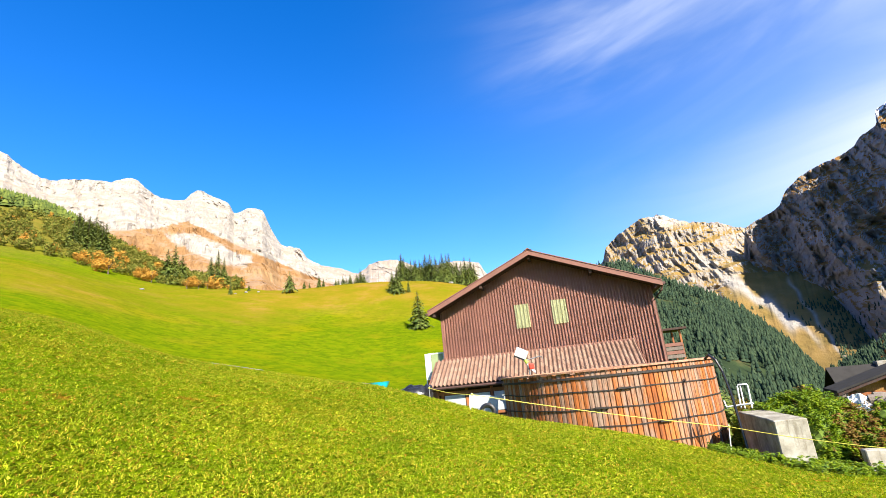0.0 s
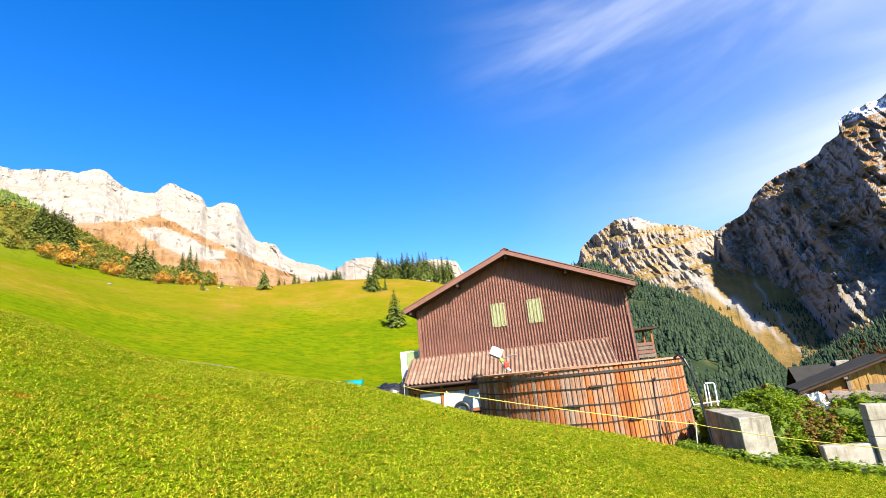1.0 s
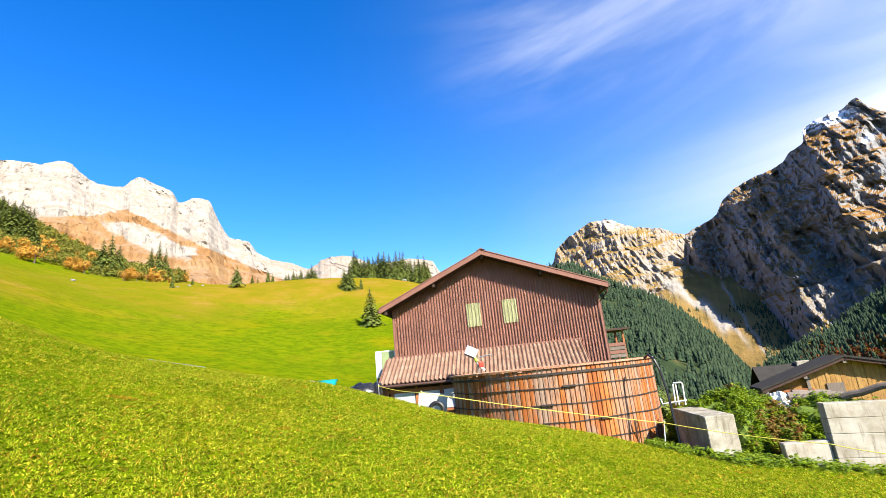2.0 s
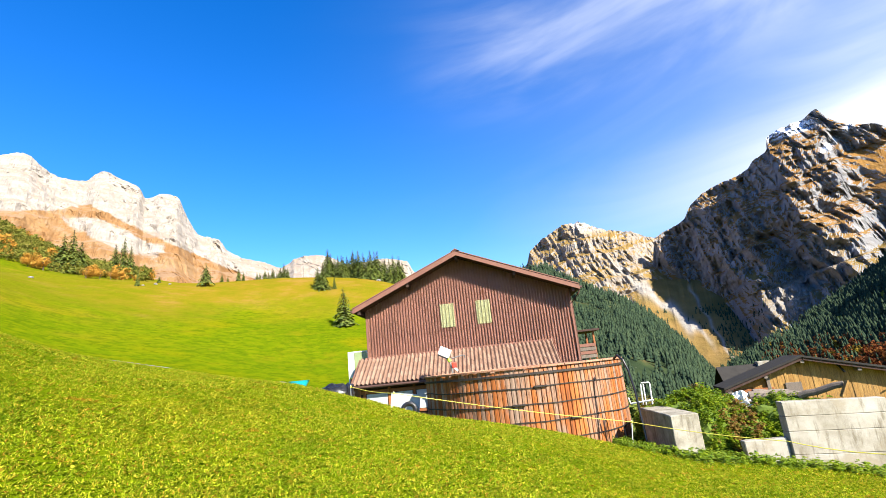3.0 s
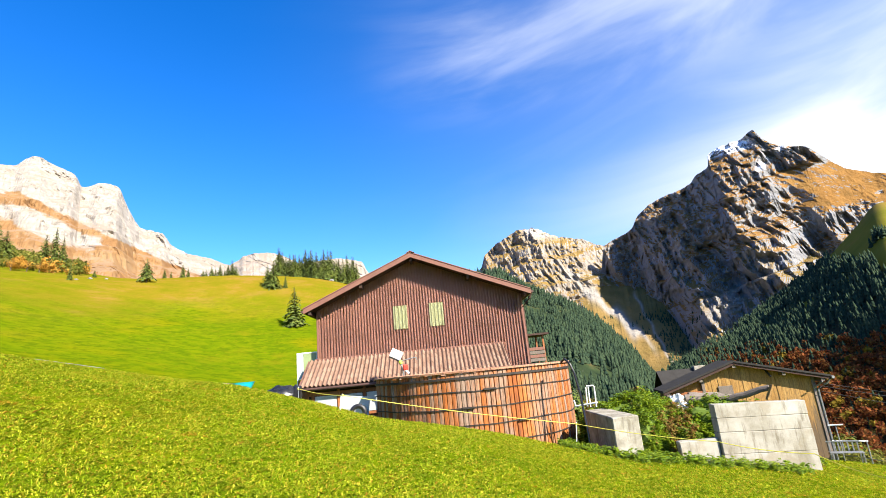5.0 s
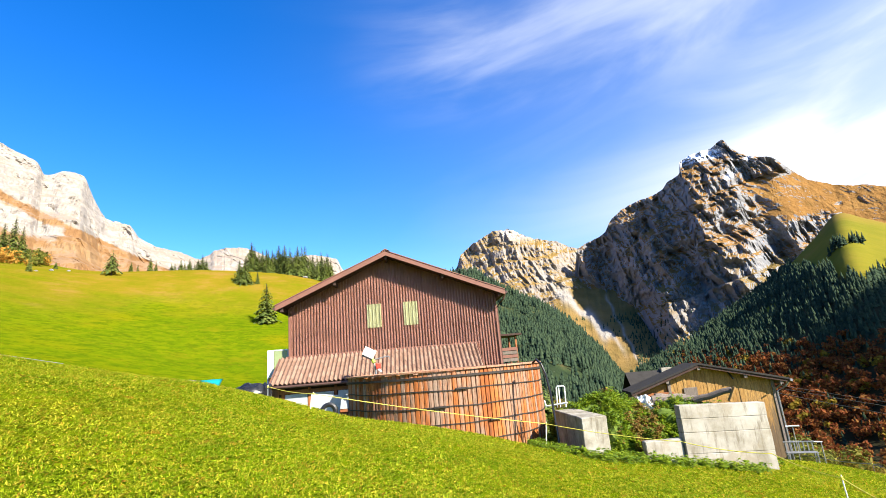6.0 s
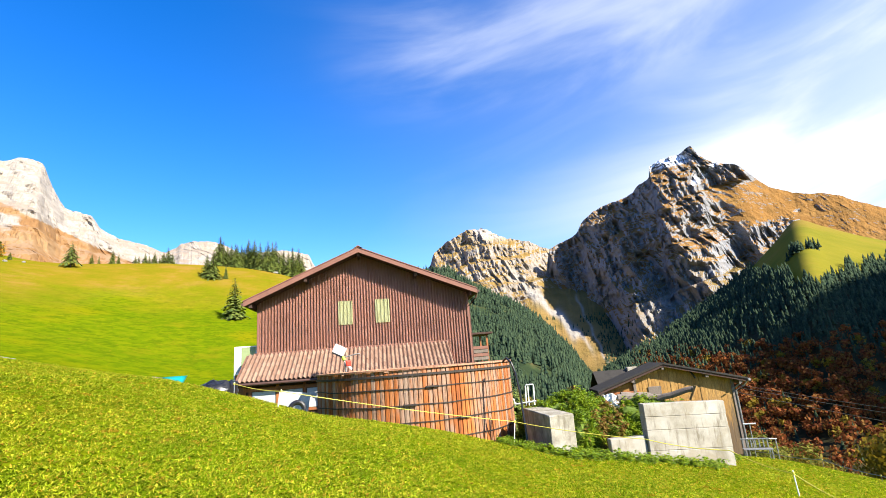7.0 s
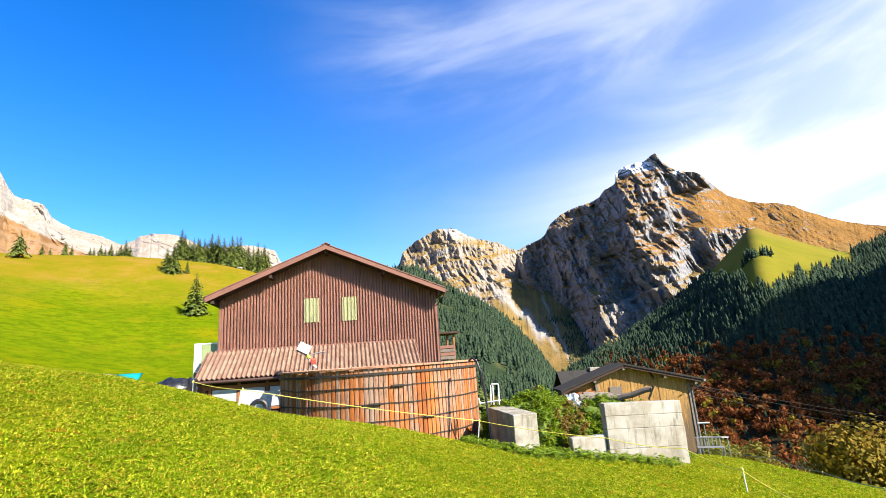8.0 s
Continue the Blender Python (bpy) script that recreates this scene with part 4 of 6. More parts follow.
def build_tank():
    t = thing("slurry_tank", Matrix.Translation((TANK.x, TANK.y, TZ - 3.1)), "large round wooden stave tank, weathered orange", "tank")
    n, H = 150, 3.1
    da = math.tau / n
    meshes = []
    rnd = random.Random(11)
    for k in range(3):
        bm = bmesh.new()
        ri, ro, hw = TR - 0.05, TR + 0.004 * k, da * 0.485
        vs = []
        for z in (0.0, H - 0.02 * k):
            for r, a in ((ri, -hw), (ri, hw), (ro, hw * 0.8), (ro + 0.006, 0), (ro, -hw * 0.8)):
                vs.append(bm.verts.new((r * math.cos(a), r * math.sin(a), z)))
        for i in range(5):
            bm.faces.new((vs[i], vs[(i + 1) % 5], vs[5 + (i + 1) % 5], vs[5 + i]))
        bm.faces.new(vs[:5][::-1])
        bm.faces.new(vs[5:])
        bmesh.ops.recalc_face_normals(bm, faces=bm.faces[:])
        me = bpy.data.meshes.new("stave")
        bm.to_mesh(me)
        bm.free()
        me.materials.append(M["stave"])
        meshes.append(me)
    for i in range(n):
        o = new("stave", meshes[rnd.randrange(3)])
        o.parent = t
        o.matrix_local = pose(0, 0, 0, 0, 0, math.degrees(da * i))

    def ring(name, z, h, out, thick, material, label="", wob=0.0, gap=None):
        bm = bmesh.new()
        m = 120
        rr = []
        for i in range(m):
            a = math.tau * i / m
            dz = wob * noise.noise(Vector((3 * math.cos(a), 3 * math.sin(a), z * 7)))
            rr.append([bm.verts.new((r * math.cos(a), r * math.sin(a), zz + dz)) for r, zz in ((TR + out - thick, z), (TR + out, z), (TR + out, z + h), (TR + out - thick, z + h))])
        for i in range(m):
            p, q = rr[i], rr[(i + 1) % m]
            for k in range(4):
                bm.faces.new((p[k], p[(k + 1) % 4], q[(k + 1) % 4], q[k]))
        bmesh.ops.recalc_face_normals(bm, faces=bm.faces[:])
        return part(name, bm, material, t, label)

    for z in (0.30, 0.42, 1.0, 1.52, 2.02, 2.52):
        ring("hoop", z, 0.032, 0.035, 0.03, "hoop", "", 0.05)
    ring("top_hoop", 2.90, 0.07, 0.055, 0.05, "hoop", "dark iron hoop under the rim")
    # clamps where the hoops are tightened
    for z in (0.35, 1.0, 1.52, 2.02, 2.52):
        a = math.radians(-98 + 17 * math.sin(z * 5))
        bm = slab((-0.2, -0.035, -0.025), (0.2, 0.035, 0.035), 0.01)
        bm.transform(Matrix.Translation((math.cos(a) * (TR + 0.06), math.sin(a) * (TR + 0.06), z + 0.02)) @ Matrix.Rotation(a + math.pi / 2, 4, "Z"))
        part("hoop_clamp", bm, "hoop", t)
    for i in range(30):
        bm = bmesh.new()
        a0, a1 = math.tau * i / 30 + 0.003, math.tau * (i + 1) / 30 - 0.003
        sec = [(TR - 0.14, 0), (TR + 0.075, 0), (TR + 0.085, 0.05), (TR - 0.14, 0.06)]
        rings = [[bm.verts.new((r * math.cos(a0 + (a1 - a0) * f / 3), r * math.sin(a0 + (a1 - a0) * f / 3), H + z)) for r, z in sec] for f in range(4)]
        for p, q in zip(rings, rings[1:]):
            for k in range(4):
                bm.faces.new((p[k], p[(k + 1) % 4], q[(k + 1) % 4], q[k]))
        bm.faces.new(rings[0])
        bm.faces.new(rings[-1][::-1])
        bmesh.ops.recalc_face_normals(bm, faces=bm.faces[:])
        part("rim_board", bm, "rimwood", t)
    bm = bmesh.new()
    bmesh.ops.create_circle(bm, cap_ends=True, segments=64, radius=TR - 0.05)
    bmesh.ops.translate(bm, verts=bm.verts[:], vec=(0, 0, 2.4))
    part("slurry", bm, "earth", t, "dark liquid surface")
    return t


build_tank()


# ---- concrete pit walls ----
def boards_marks(bm, rough=0.02, seed=0):
    bmesh.ops.subdivide_edges(bm, edges=bm.edges[:], cuts=5, use_grid_fill=True)
    for v in bm.verts:
        v.co += Vector([rough * noise.noise(v.co * 2.3 + Vector((seed + 9 * i, seed, 0))) for i in range(3)])
    return bm


def tipped(bm):
    for v in bm.verts:
        v.co.z -= 0.04 * v.co.x
    return bm


def build_pit():
    o = part("concrete_wall", boards_marks(slab((0.14, 0, -3.5), (0.84, 2.5, -1.62), 0.02), 0.018, 3), "dimconcrete")
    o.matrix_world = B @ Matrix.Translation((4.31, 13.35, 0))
    tagged(o, "short thick concrete wall end, stained and toned darker", "concrete wall")
    wall = thing("concrete_retaining_wall", B @ Matrix.Translation((7.08, 13.11, 0)) @ Matrix.Rotation(radians(-2), 4, "Z"), "pale board-marked concrete retaining wall", "concrete wall")
    lifts = [(-4.1, -2.747), (-2.744, -2.217), (-2.214, -1.867), (-1.864, -1.52)]
    for i, (a, b) in enumerate(lifts):
        w = 0.003 * (i % 2)
        part("casting_lift", boards_marks(tipped(slab((-w, -w, a), (2.36 + w, 0.28, b), 0.012)), 0.010, i * 5), "concrete", wall)
    low = part("low_concrete_wall", boards_marks(slab((0, 0, -3.6), (1.02, 0.22, -2.36), 0.02), 0.02, 8), "concrete")
    low.matrix_world = B @ Matrix.Translation((6.04, 13.2, 0))
    tagged(low, "low stained concrete wall between the pit walls", "concrete wall")


build_pit()


# ---- the small board barn and the roof behind it ----
def build_hut():
    H = Matrix.Rotation(radians(-24), 4, "Z") @ Matrix.Translation((0, 0, EYE))
    t = thing("board_barn", H, "small weathered board barn with a shallow roof", "barn")
    ry, bz, rd = 24.12, 26.2, -0.80
    xl, xr, xm = 5.11, 11.94, 8.27
    el, er = -1.87, -1.73
    wy, wl, wr = 24.6, 7.01, 11.40

    def rz(x):
        return rd - (rd - el) * (xm - x) / (xm - xl) if x < xm else rd - (rd - er) * (x - xm) / (xr - xm)

    rnd = random.Random(3)
    x = wl
    while x < wr - 0.02:
        w = min(rnd.uniform(0.13, 0.19), wr - x)
        zb = -5.6
        bm = prism([(x + 0.004, zb), (x + w - 0.004, zb), (x + w - 0.004, rz(x + w) - 0.16), (x + 0.004, rz(x) - 0.16)], wy + rnd.uniform(-0.012, 0.012), wy + 0.04)
        part("board", bm, "barnwood", t)
        x += w
    part("inner_wall", prism([(wl + 0.05, -5.8), (wr - 0.02, -5.8), (wr - 0.02, rz(wr) - 0.2), (xm, rd - 0.2), (wl + 0.05, rz(wl) - 0.2)], wy + 0.05, bz - 0.2), "soffit", t)
    part("porch_wall", prism([(xl + 0.25, -5.2), (wl, -5.2), (wl, rz(wl) - 0.18), (xl + 0.25, rz(xl + 0.25) - 0.18)], wy + 0.1, wy + 0.2), "barnwood", t, "dark recess under the eave")
    for a, b, z in ((xl + 0.2, wl, -2.45), (xl + 0.2, wl, -2.05)):
        part("porch_beam", slab((a, wy - 0.02, z - 0.08), (b + 0.1, wy + 0.1, z + 0.06), 0.01), "orangewood", t)
    for x in (xl + 0.35, wl - 0.06, wr + 0.02):
        part("corner_post", slab((x - 0.07, wy - 0.03, -5.6), (x + 0.07, wy + 0.12, rz(x) - 0.14), 0.01), "greywood", t)
    for a, b in ((xl, xm), (xm, xr)):
        part("roof_slope", prism([(a, rz(a) - 0.05), (b, rz(b) - 0.05), (b, rz(b) + 0.03), (a, rz(a) + 0.03)], ry, bz), "slate", t, "dark grey-brown roofing")
        part("rake_board", prism([(a + 0.03, rz(a) - 0.17), (b, rz(b) - 0.17), (b, rz(b) - 0.053), (a + 0.03, rz(a) - 0.053)], ry + 0.05, ry + 0.1), "soffit", t)
    for x in (xl + 0.2, 6.8, xm, 10.2, xr - 0.3):
        part("purlin", slab((x - 0.07, ry + 0.1, rz(x) - 0.3), (x + 0.07, wy + 0.2, rz(x) - 0.06), 0.01), "greywood", t)
    part("gutter", rod([(xr + 0.06, ry - 0.02, er - 0.08), (xr + 0.06, bz, er - 0.1)], 0.06, 8), "zinc", t)
    part("downpipe", rod([(xr + 0.06, ry + 0.2, er - 0.12), (xr - 0.1, ry + 0.3, er - 0.35), (wr + 0.12, wy - 0.04, er - 0.55), (wr + 0.14, wy - 0.04, -5.5)], 0.04, 6), "zinc", t)
    part("hatch", slab((7.55, wy - 0.05, -2.35), (8.15, wy - 0.014, -1.85), 0.01), "greywood", t, "grey wooden hatch")
    part("lamp_bracket", beam((9.6, wy - 0.02, -1.25), (9.7, wy - 0.3, -1.6), 0.07, 0.07), "black", t)
    back = thing("tool_shed", H, "grey-roofed shed behind the board barn", "shed")
    part("shed_wall", prism([(6.55, -5), (10, -5), (10, -2.45), (6.55, -2.45)], 29.6, 32.5), "soffit", back)
    for y0, z0, y1, z1 in ((29.2, -2.6, 31.0, -1.28), (32.8, -2.6, 31.0, -1.28)):
        bm = prism([(6.4, 0), (10.1, 0), (10.1, 0.07), (6.4, 0.07)], 0, 1)
        for v in bm.verts:
            f = v.co.y
            v.co = Vector((v.co.x, y0 + (y1 - y0) * f, z0 + (z1 - z0) * f + v.co.z))
        part("roof_slope", bm, "slate", back)
    part("chimney", slab((8.4, 30.7, -1.5), (9.0, 31.2, -1.1), 0.02), "concrete", back)
    return t


build_hut()

# ---- vegetation ----


def many(name, templates, places, material, label, category, kind="stuff"):
    """One object of many repeats: templates are (verts, faces); places are (which, x, y, z, width, height, turn)."""
    if not places:
        return None
    vs, fs, base = [], [], 0
    for w, x, y, z, sx, sz, a in places:
        tv, tf = templates[int(w) % len(templates)]
        c, s = math.cos(a), math.sin(a)
        p = np.empty_like(tv)
        p[:, 0] = (tv[:, 0] * c - tv[:, 1] * s) * sx + x
        p[:, 1] = (tv[:, 0] * s + tv[:, 1] * c) * sx + y
        p[:, 2] = tv[:, 2] * sz + z
        vs.append(p)
        fs.append(tf + base)
        base += len(tv)
    me = bpy.data.meshes.new(name)
    V = np.concatenate(vs)
    F = np.concatenate(fs)
    k = F.shape[1]
    me.vertices.add(len(V))
    me.vertices.foreach_set("co", V.ravel())
    me.loops.add(F.size)
    me.loops.foreach_set("vertex_index", F.ravel().astype(np.int32))
    me.polygons.add(len(F))
    me.polygons.foreach_set("loop_start", np.arange(0, F.size, k, dtype=np.int32))
    me.materials.append(M[material])
    me.update(calc_edges=True)
    return tagged(new(name, me), label, category, kind=kind)


def far_fir(seed):
    """A slim fir of unit height, tiers of ragged boughs."""
    rnd = random.Random(seed)
    v, f = [], []
    for t in range(4):
        z0, z1, r = 0.06 + t * 0.21, 0.42 + t * 0.2, 0.20 - t * 0.042
        n = 6
        b = len(v)
        v.append((0, 0, min(z1, 1.0)))
        for k in range(n):
            a = math.tau * (k + 0.5 * t) / n
            rr = r * rnd.uniform(0.65, 1.25)
            v.append((rr * math.cos(a), rr * math.sin(a), z0 + rnd.uniform(-0.05, 0.05)))
        f += [(b, b + 1 + k, b + 1 + (k + 1) % n) for k in range(n)]
    return np.array(v), np.array(f)


def leaf_crown(seed, n, leaf, low=0.35):
    """A loose broadleaf crown of unit height made of n leaf sprays round several lobes."""
    rnd = random.Random(seed)
    lobes = [(rnd.uniform(-0.25, 0.25), rnd.uniform(-0.25, 0.25), rnd.uniform(low, 0.78), rnd.uniform(0.16, 0.27)) for _ in range(7)]
    v, f = [], []
    for _ in range(n):
        lx, ly, lz, lr = rnd.choice(lobes)
        d = Vector((rnd.gauss(0, 1), rnd.gauss(0, 1), rnd.gauss(0, 1))).normalized()
        c = Vector((lx, ly, lz)) + d * lr * rnd.uniform(0.5, 1.08)
        u = (d.orthogonal() + Vector((rnd.uniform(-1, 1), rnd.uniform(-1, 1), rnd.uniform(-1, 1))) * 0.6).normalized()
        w = (d.cross(u) + d * rnd.uniform(-0.5, 0.5)).normalized()
        s = leaf * rnd.uniform(0.6, 1.4)
        b = len(v)
        for p, q in ((-1, -0.3), (0.1, -0.9), (1, 0.2), (0, 0.9)):
            v.append(tuple(c + u * s * p * rnd.uniform(0.7, 1.2) + w * s * q * rnd.uniform(0.7, 1.2)))
        f.append((b, b + 1, b + 2, b + 3))
    v = np.array(v)
    v[:, 2] = np.clip(v[:, 2], 0.03, 2)
    return v, np.array(f)


FAR_FIRS = [far_fir(k) for k in range(6)]
FAR_CROWNS = [leaf_crown(k + 20, 90, 0.075) for k in range(6)]


def scatter(grid, a0, a1, n, seed, keep):
    """Random places on a slope's grid of points, between two bearings."""
    rnd = np.random.RandomState(seed)
    rows, cols = grid.shape[:2]
    out = []
    tries = 0
    while len(out) < n and tries < n * 12:
        tries += 1
        j, i = rnd.uniform(0, rows - 1.001), rnd.uniform(0, cols - 1.001)
        fj, fi = int(j), int(i)
        p = grid[fj, fi] * (1 - (j - fj)) * (1 - (i - fi)) + grid[fj + 1, fi] * (j - fj) * (1 - (i - fi)) + grid[fj, fi + 1] * (1 - (j - fj)) * (i - fi) + grid[fj + 1, fi + 1] * (j - fj) * (i - fi)
        az, v = math.degrees(math.atan2(p[0], p[1])), j / (rows - 1)
        r = math.hypot(p[0], p[1])
        if a0 < az < a1 and rnd.uniform() < keep(az, v, (p[2] - EYE) / r, p, rnd) * min(1, r / 800):
            out.append(p)
    return out


def glade(p, scale, cut):
    return noise.fractal(Vector(p) * scale, 0.8, 2.0, 4) < cut


def build_far_woods():
    rnd = random.Random(8)
    pts = scatter(wood_v, 12, 37, 6500, 1, lambda az, v, t, p, r: 1.0 if glade(p, 0.007, 0.15) else 0.04)
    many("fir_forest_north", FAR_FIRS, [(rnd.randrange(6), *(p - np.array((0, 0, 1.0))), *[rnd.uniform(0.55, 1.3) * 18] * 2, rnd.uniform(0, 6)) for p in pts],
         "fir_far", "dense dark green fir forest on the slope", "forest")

    def rust_share(az, t):
        return float(ease(0.0, -0.06, np.array(t)) if az > 40 else 0) * 0.8

    def keep(az, v, t, p, r):
        if t > float(alp_edge(az)) + 0.005 * math.sin(az * 4):
            return 0.0
        return 1.0 if glade(p, 0.006, 0.42) else 0.25

    strip = lambda az, t: abs(t - track(az)) < 0.0055 and 46 < az < 54
    pts = scatter(shoulder_v, 33, 75, 9500, 2, lambda az, v, t, p, r: 0.0 if strip(az, t) else keep(az, v, t, p, r))
    firs, rusts, golds = [], [], []
    for p in pts:
        az, t = math.degrees(math.atan2(p[0], p[1])), (p[2] - EYE) / math.hypot(p[0], p[1])
        k = rnd.random()
        share = rust_share(az, t)
        if k < share:
            s = rnd.uniform(9, 14)
            (golds if rnd.random() < 0.12 else rusts).append((rnd.randrange(6), *(p - np.array((0, 0, 0.5))), s, s, rnd.uniform(0, 6)))
        else:
            s = rnd.uniform(13, 21) * min(1.0, max(0.5, math.hypot(p[0], p[1]) / 800))
            firs.append((rnd.randrange(6), *(p - np.array((0, 0, 0.8))), s, s, rnd.uniform(0, 6)))
    # a copse on the open alp
    for _ in range(40):
        r0 = rnd.uniform(0, 1)
        az = rnd.uniform(55.9, 58.2)
        j = int(len(shoulder_v) * (0.60 + 0.03 * r0))
        i = int(np.argmin(np.abs(np.degrees(np.arctan2(shoulder_v[j, :, 0], shoulder_v[j, :, 1])) - az)))
        p = shoulder_v[j, i] + np.array((rnd.uniform(-8, 8), rnd.uniform(-8, 8), -1))
        firs.append((rnd.randrange(6), *p, 15, rnd.uniform(12, 17), rnd.uniform(0, 6)))
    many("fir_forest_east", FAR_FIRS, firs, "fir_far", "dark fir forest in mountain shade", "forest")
    many("rust_woods", FAR_CROWNS, rusts, "rust", "rust-coloured autumn beech woods", "forest")
    many("gold_woods", FAR_CROWNS, golds, "gold", "scattered golden autumn trees in the woods", "forest")
    # sparse firs on the basin floor below the grey peak
    pts = scatter(peak_v, 39, 46, 500, 5, lambda az, v, t, p, r: 1.0 if t < 0.075 and not glade(p, 0.006, -0.15) else 0.0)
    pts += scatter(far_v, 31, 42, 600, 6, lambda az, v, t, p, r: 1.0 if t < 0.07 and (az > 37 or not glade(p, 0.008, 0.3)) and not glade(p, 0.006, -0.2) else 0.0)
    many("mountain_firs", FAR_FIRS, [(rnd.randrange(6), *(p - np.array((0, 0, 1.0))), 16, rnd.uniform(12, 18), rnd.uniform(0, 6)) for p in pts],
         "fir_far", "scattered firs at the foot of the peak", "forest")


build_far_woods()


def fir_meshes(seed, tiers=26, base=0.05, width=0.23):
    """Trunk and crown of a fir of unit height: whorls of drooping boughs with needle sprays."""
    rnd = random.Random(seed)
    v, f = [], []
    for t in range(tiers):
        z = base + (0.97 - base) * (t / (tiers - 1)) ** 0.9
        reach = width * (1 - z) ** 0.8 + 0.012
        n = max(4, int(11 * (1 - z) + 3))
        for k in range(n):
            a = math.tau * (k + rnd.random()) / n
            ln = reach * rnd.uniform(0.6, 1.15)
            droop = ln * rnd.uniform(0.25, 0.6)
            d, side = Vector((math.cos(a), math.sin(a), 0)), Vector((-math.sin(a), math.cos(a), 0))
            for s in range(3):
                f0, f1 = s / 3, (s + 1.3) / 3
                w = ln * 0.24 * (1 - 0.5 * f0) * rnd.uniform(0.7, 1.3)
                p0 = Vector((0, 0, z + 0.015)) + d * ln * f0 - Vector((0, 0, droop * f0 * f0))
                p1 = Vector((0, 0, z + 0.015)) + d * ln * min(f1, 1) - Vector((0, 0, droop * f1 * f1))
                b = len(v)
                tip = Vector((0, 0, -w * rnd.uniform(0.3, 0.9)))
                v += [tuple(p0), tuple(p0.lerp(p1, 0.6) + side * w + tip), tuple(p1), tuple(p0.lerp(p1, 0.6) - side * w + tip)]
                f.append((b, b + 1, b + 2, b + 3))
    b = len(v)
    return v, f


def build_fir(name, seed, label, category="fir tree", group="", material="fir", **kw):
    v, f = fir_meshes(seed, **kw)
    t = thing(name, Matrix(), label, category, group)
    part("trunk", rod([(0, 0, -0.06), (0.003, 0, 0.4), (0, 0.002, 0.95)], 0.022, 6, 0.004), "bark", t)
    me = bpy.data.meshes.new("crown")
    me.from_pydata(v, [], f)
    me.materials.append(M[material])
    ob = new("crown", me)
    ob.parent = t
    return t


def stand(ob, az, r, h, turn=0.0, wide=1.0):
    p = polar(az, r)
    ob.matrix_world = Matrix.LocRotScale((p.x, p.y, gz(p.x, p.y) - 0.01 * h), Euler((0, 0, turn)), (h * wide, h * wide, h))
    return ob


def copy_at(ob, az, r, h, turn, wide=1.0):
    """A copy of a tree at another place and size."""
    o = copy_thing(ob, Matrix())
    return stand(o, az, r, h, turn, wide)


rnd = random.Random(21)
lone = stand(build_fir("fir_tree", 1, "single green fir tree on the open meadow"), -4.05, 130, 10.6, 0.4, 1.5)
pine = stand(build_fir("pine_tree", 2, "broad dark pine standing alone on the hill", "pine tree", tiers=14, base=0.22, width=0.42), -18.8, 186, 8.6, 1.0)
shapes = [stand(build_fir("fir_tree", 3, "dark fir tree on the meadow hill", group="firs on the hill", width=0.26), -6.3, 170, 9.6, 0.2, 1.2),
          stand(build_fir("fir_tree", 4, "dark fir tree on the meadow hill", group="firs on the hill", width=0.2), -30.6, 222, 18, 2.0, 1.1)]
for az, r, h, w in ((-6.9, 172, 8.0, 1.2), (-5.0, 170, 4.8, 1), (-26.4, 234, 18, 1), (-25.8, 236, 15, 1), (-27.1, 238, 14, 1.1), (-31.3, 222, 15, 1.2), (-29.9, 224, 13.5, 1.2), (-25.1, 180, 5.6, 0.9), (-23.2, 196, 2.6, 1.3),
                    (-15.5, 212, 6.0, 1), (-15.0, 216, 5.0, 1.1), (-17.2, 215, 4.5, 1.1), (-16.6, 220, 4.2, 1)):
    copy_at(shapes[rnd.randrange(2)], az, r, h, rnd.uniform(0, 6), w)
for k in range(9):
    copy_at(shapes[k % 2], -13.6 + k * 0.42 + rnd.uniform(-0.1, 0.1), 225 + rnd.uniform(-6, 10), rnd.uniform(6.5, 9.5), rnd.uniform(0, 6), 1.25)
for k in range(11):
    copy_at(shapes[k % 2], -5.6 + k * 0.36 + rnd.uniform(-0.1, 0.1), 206 + rnd.uniform(-6, 8), rnd.uniform(9.5, 13.5), rnd.uniform(0, 6), 1.2)
for k in range(12):
    copy_at(shapes[k % 2], -1.4 + k * 0.42 + rnd.uniform(-0.1, 0.1), 200 + rnd.uniform(-4, 8), rnd.uniform(9.5, 15), rnd.uniform(0, 6), 1.1)
for k in range(14):
    copy_at(shapes[k % 2], -41.0 + rnd.uniform(0, 4.4), 242 + rnd.uniform(-4, 14), rnd.uniform(13, 18), rnd.uniform(0, 6), 1.25)
# dark firs beside the tank, down the slope
for az, r, h in ((25.4, 95, 11), (26.3, 88, 10), (27.2, 92, 9), (28.6, 97, 8.5), (29.8, 95, 8.5), (30.6, 100, 9.5), (31.5, 105, 9), (24.6, 100, 13)):
    copy_at(shapes[rnd.randrange(2)], az, r, h, rnd.uniform(0, 6), 1.5)


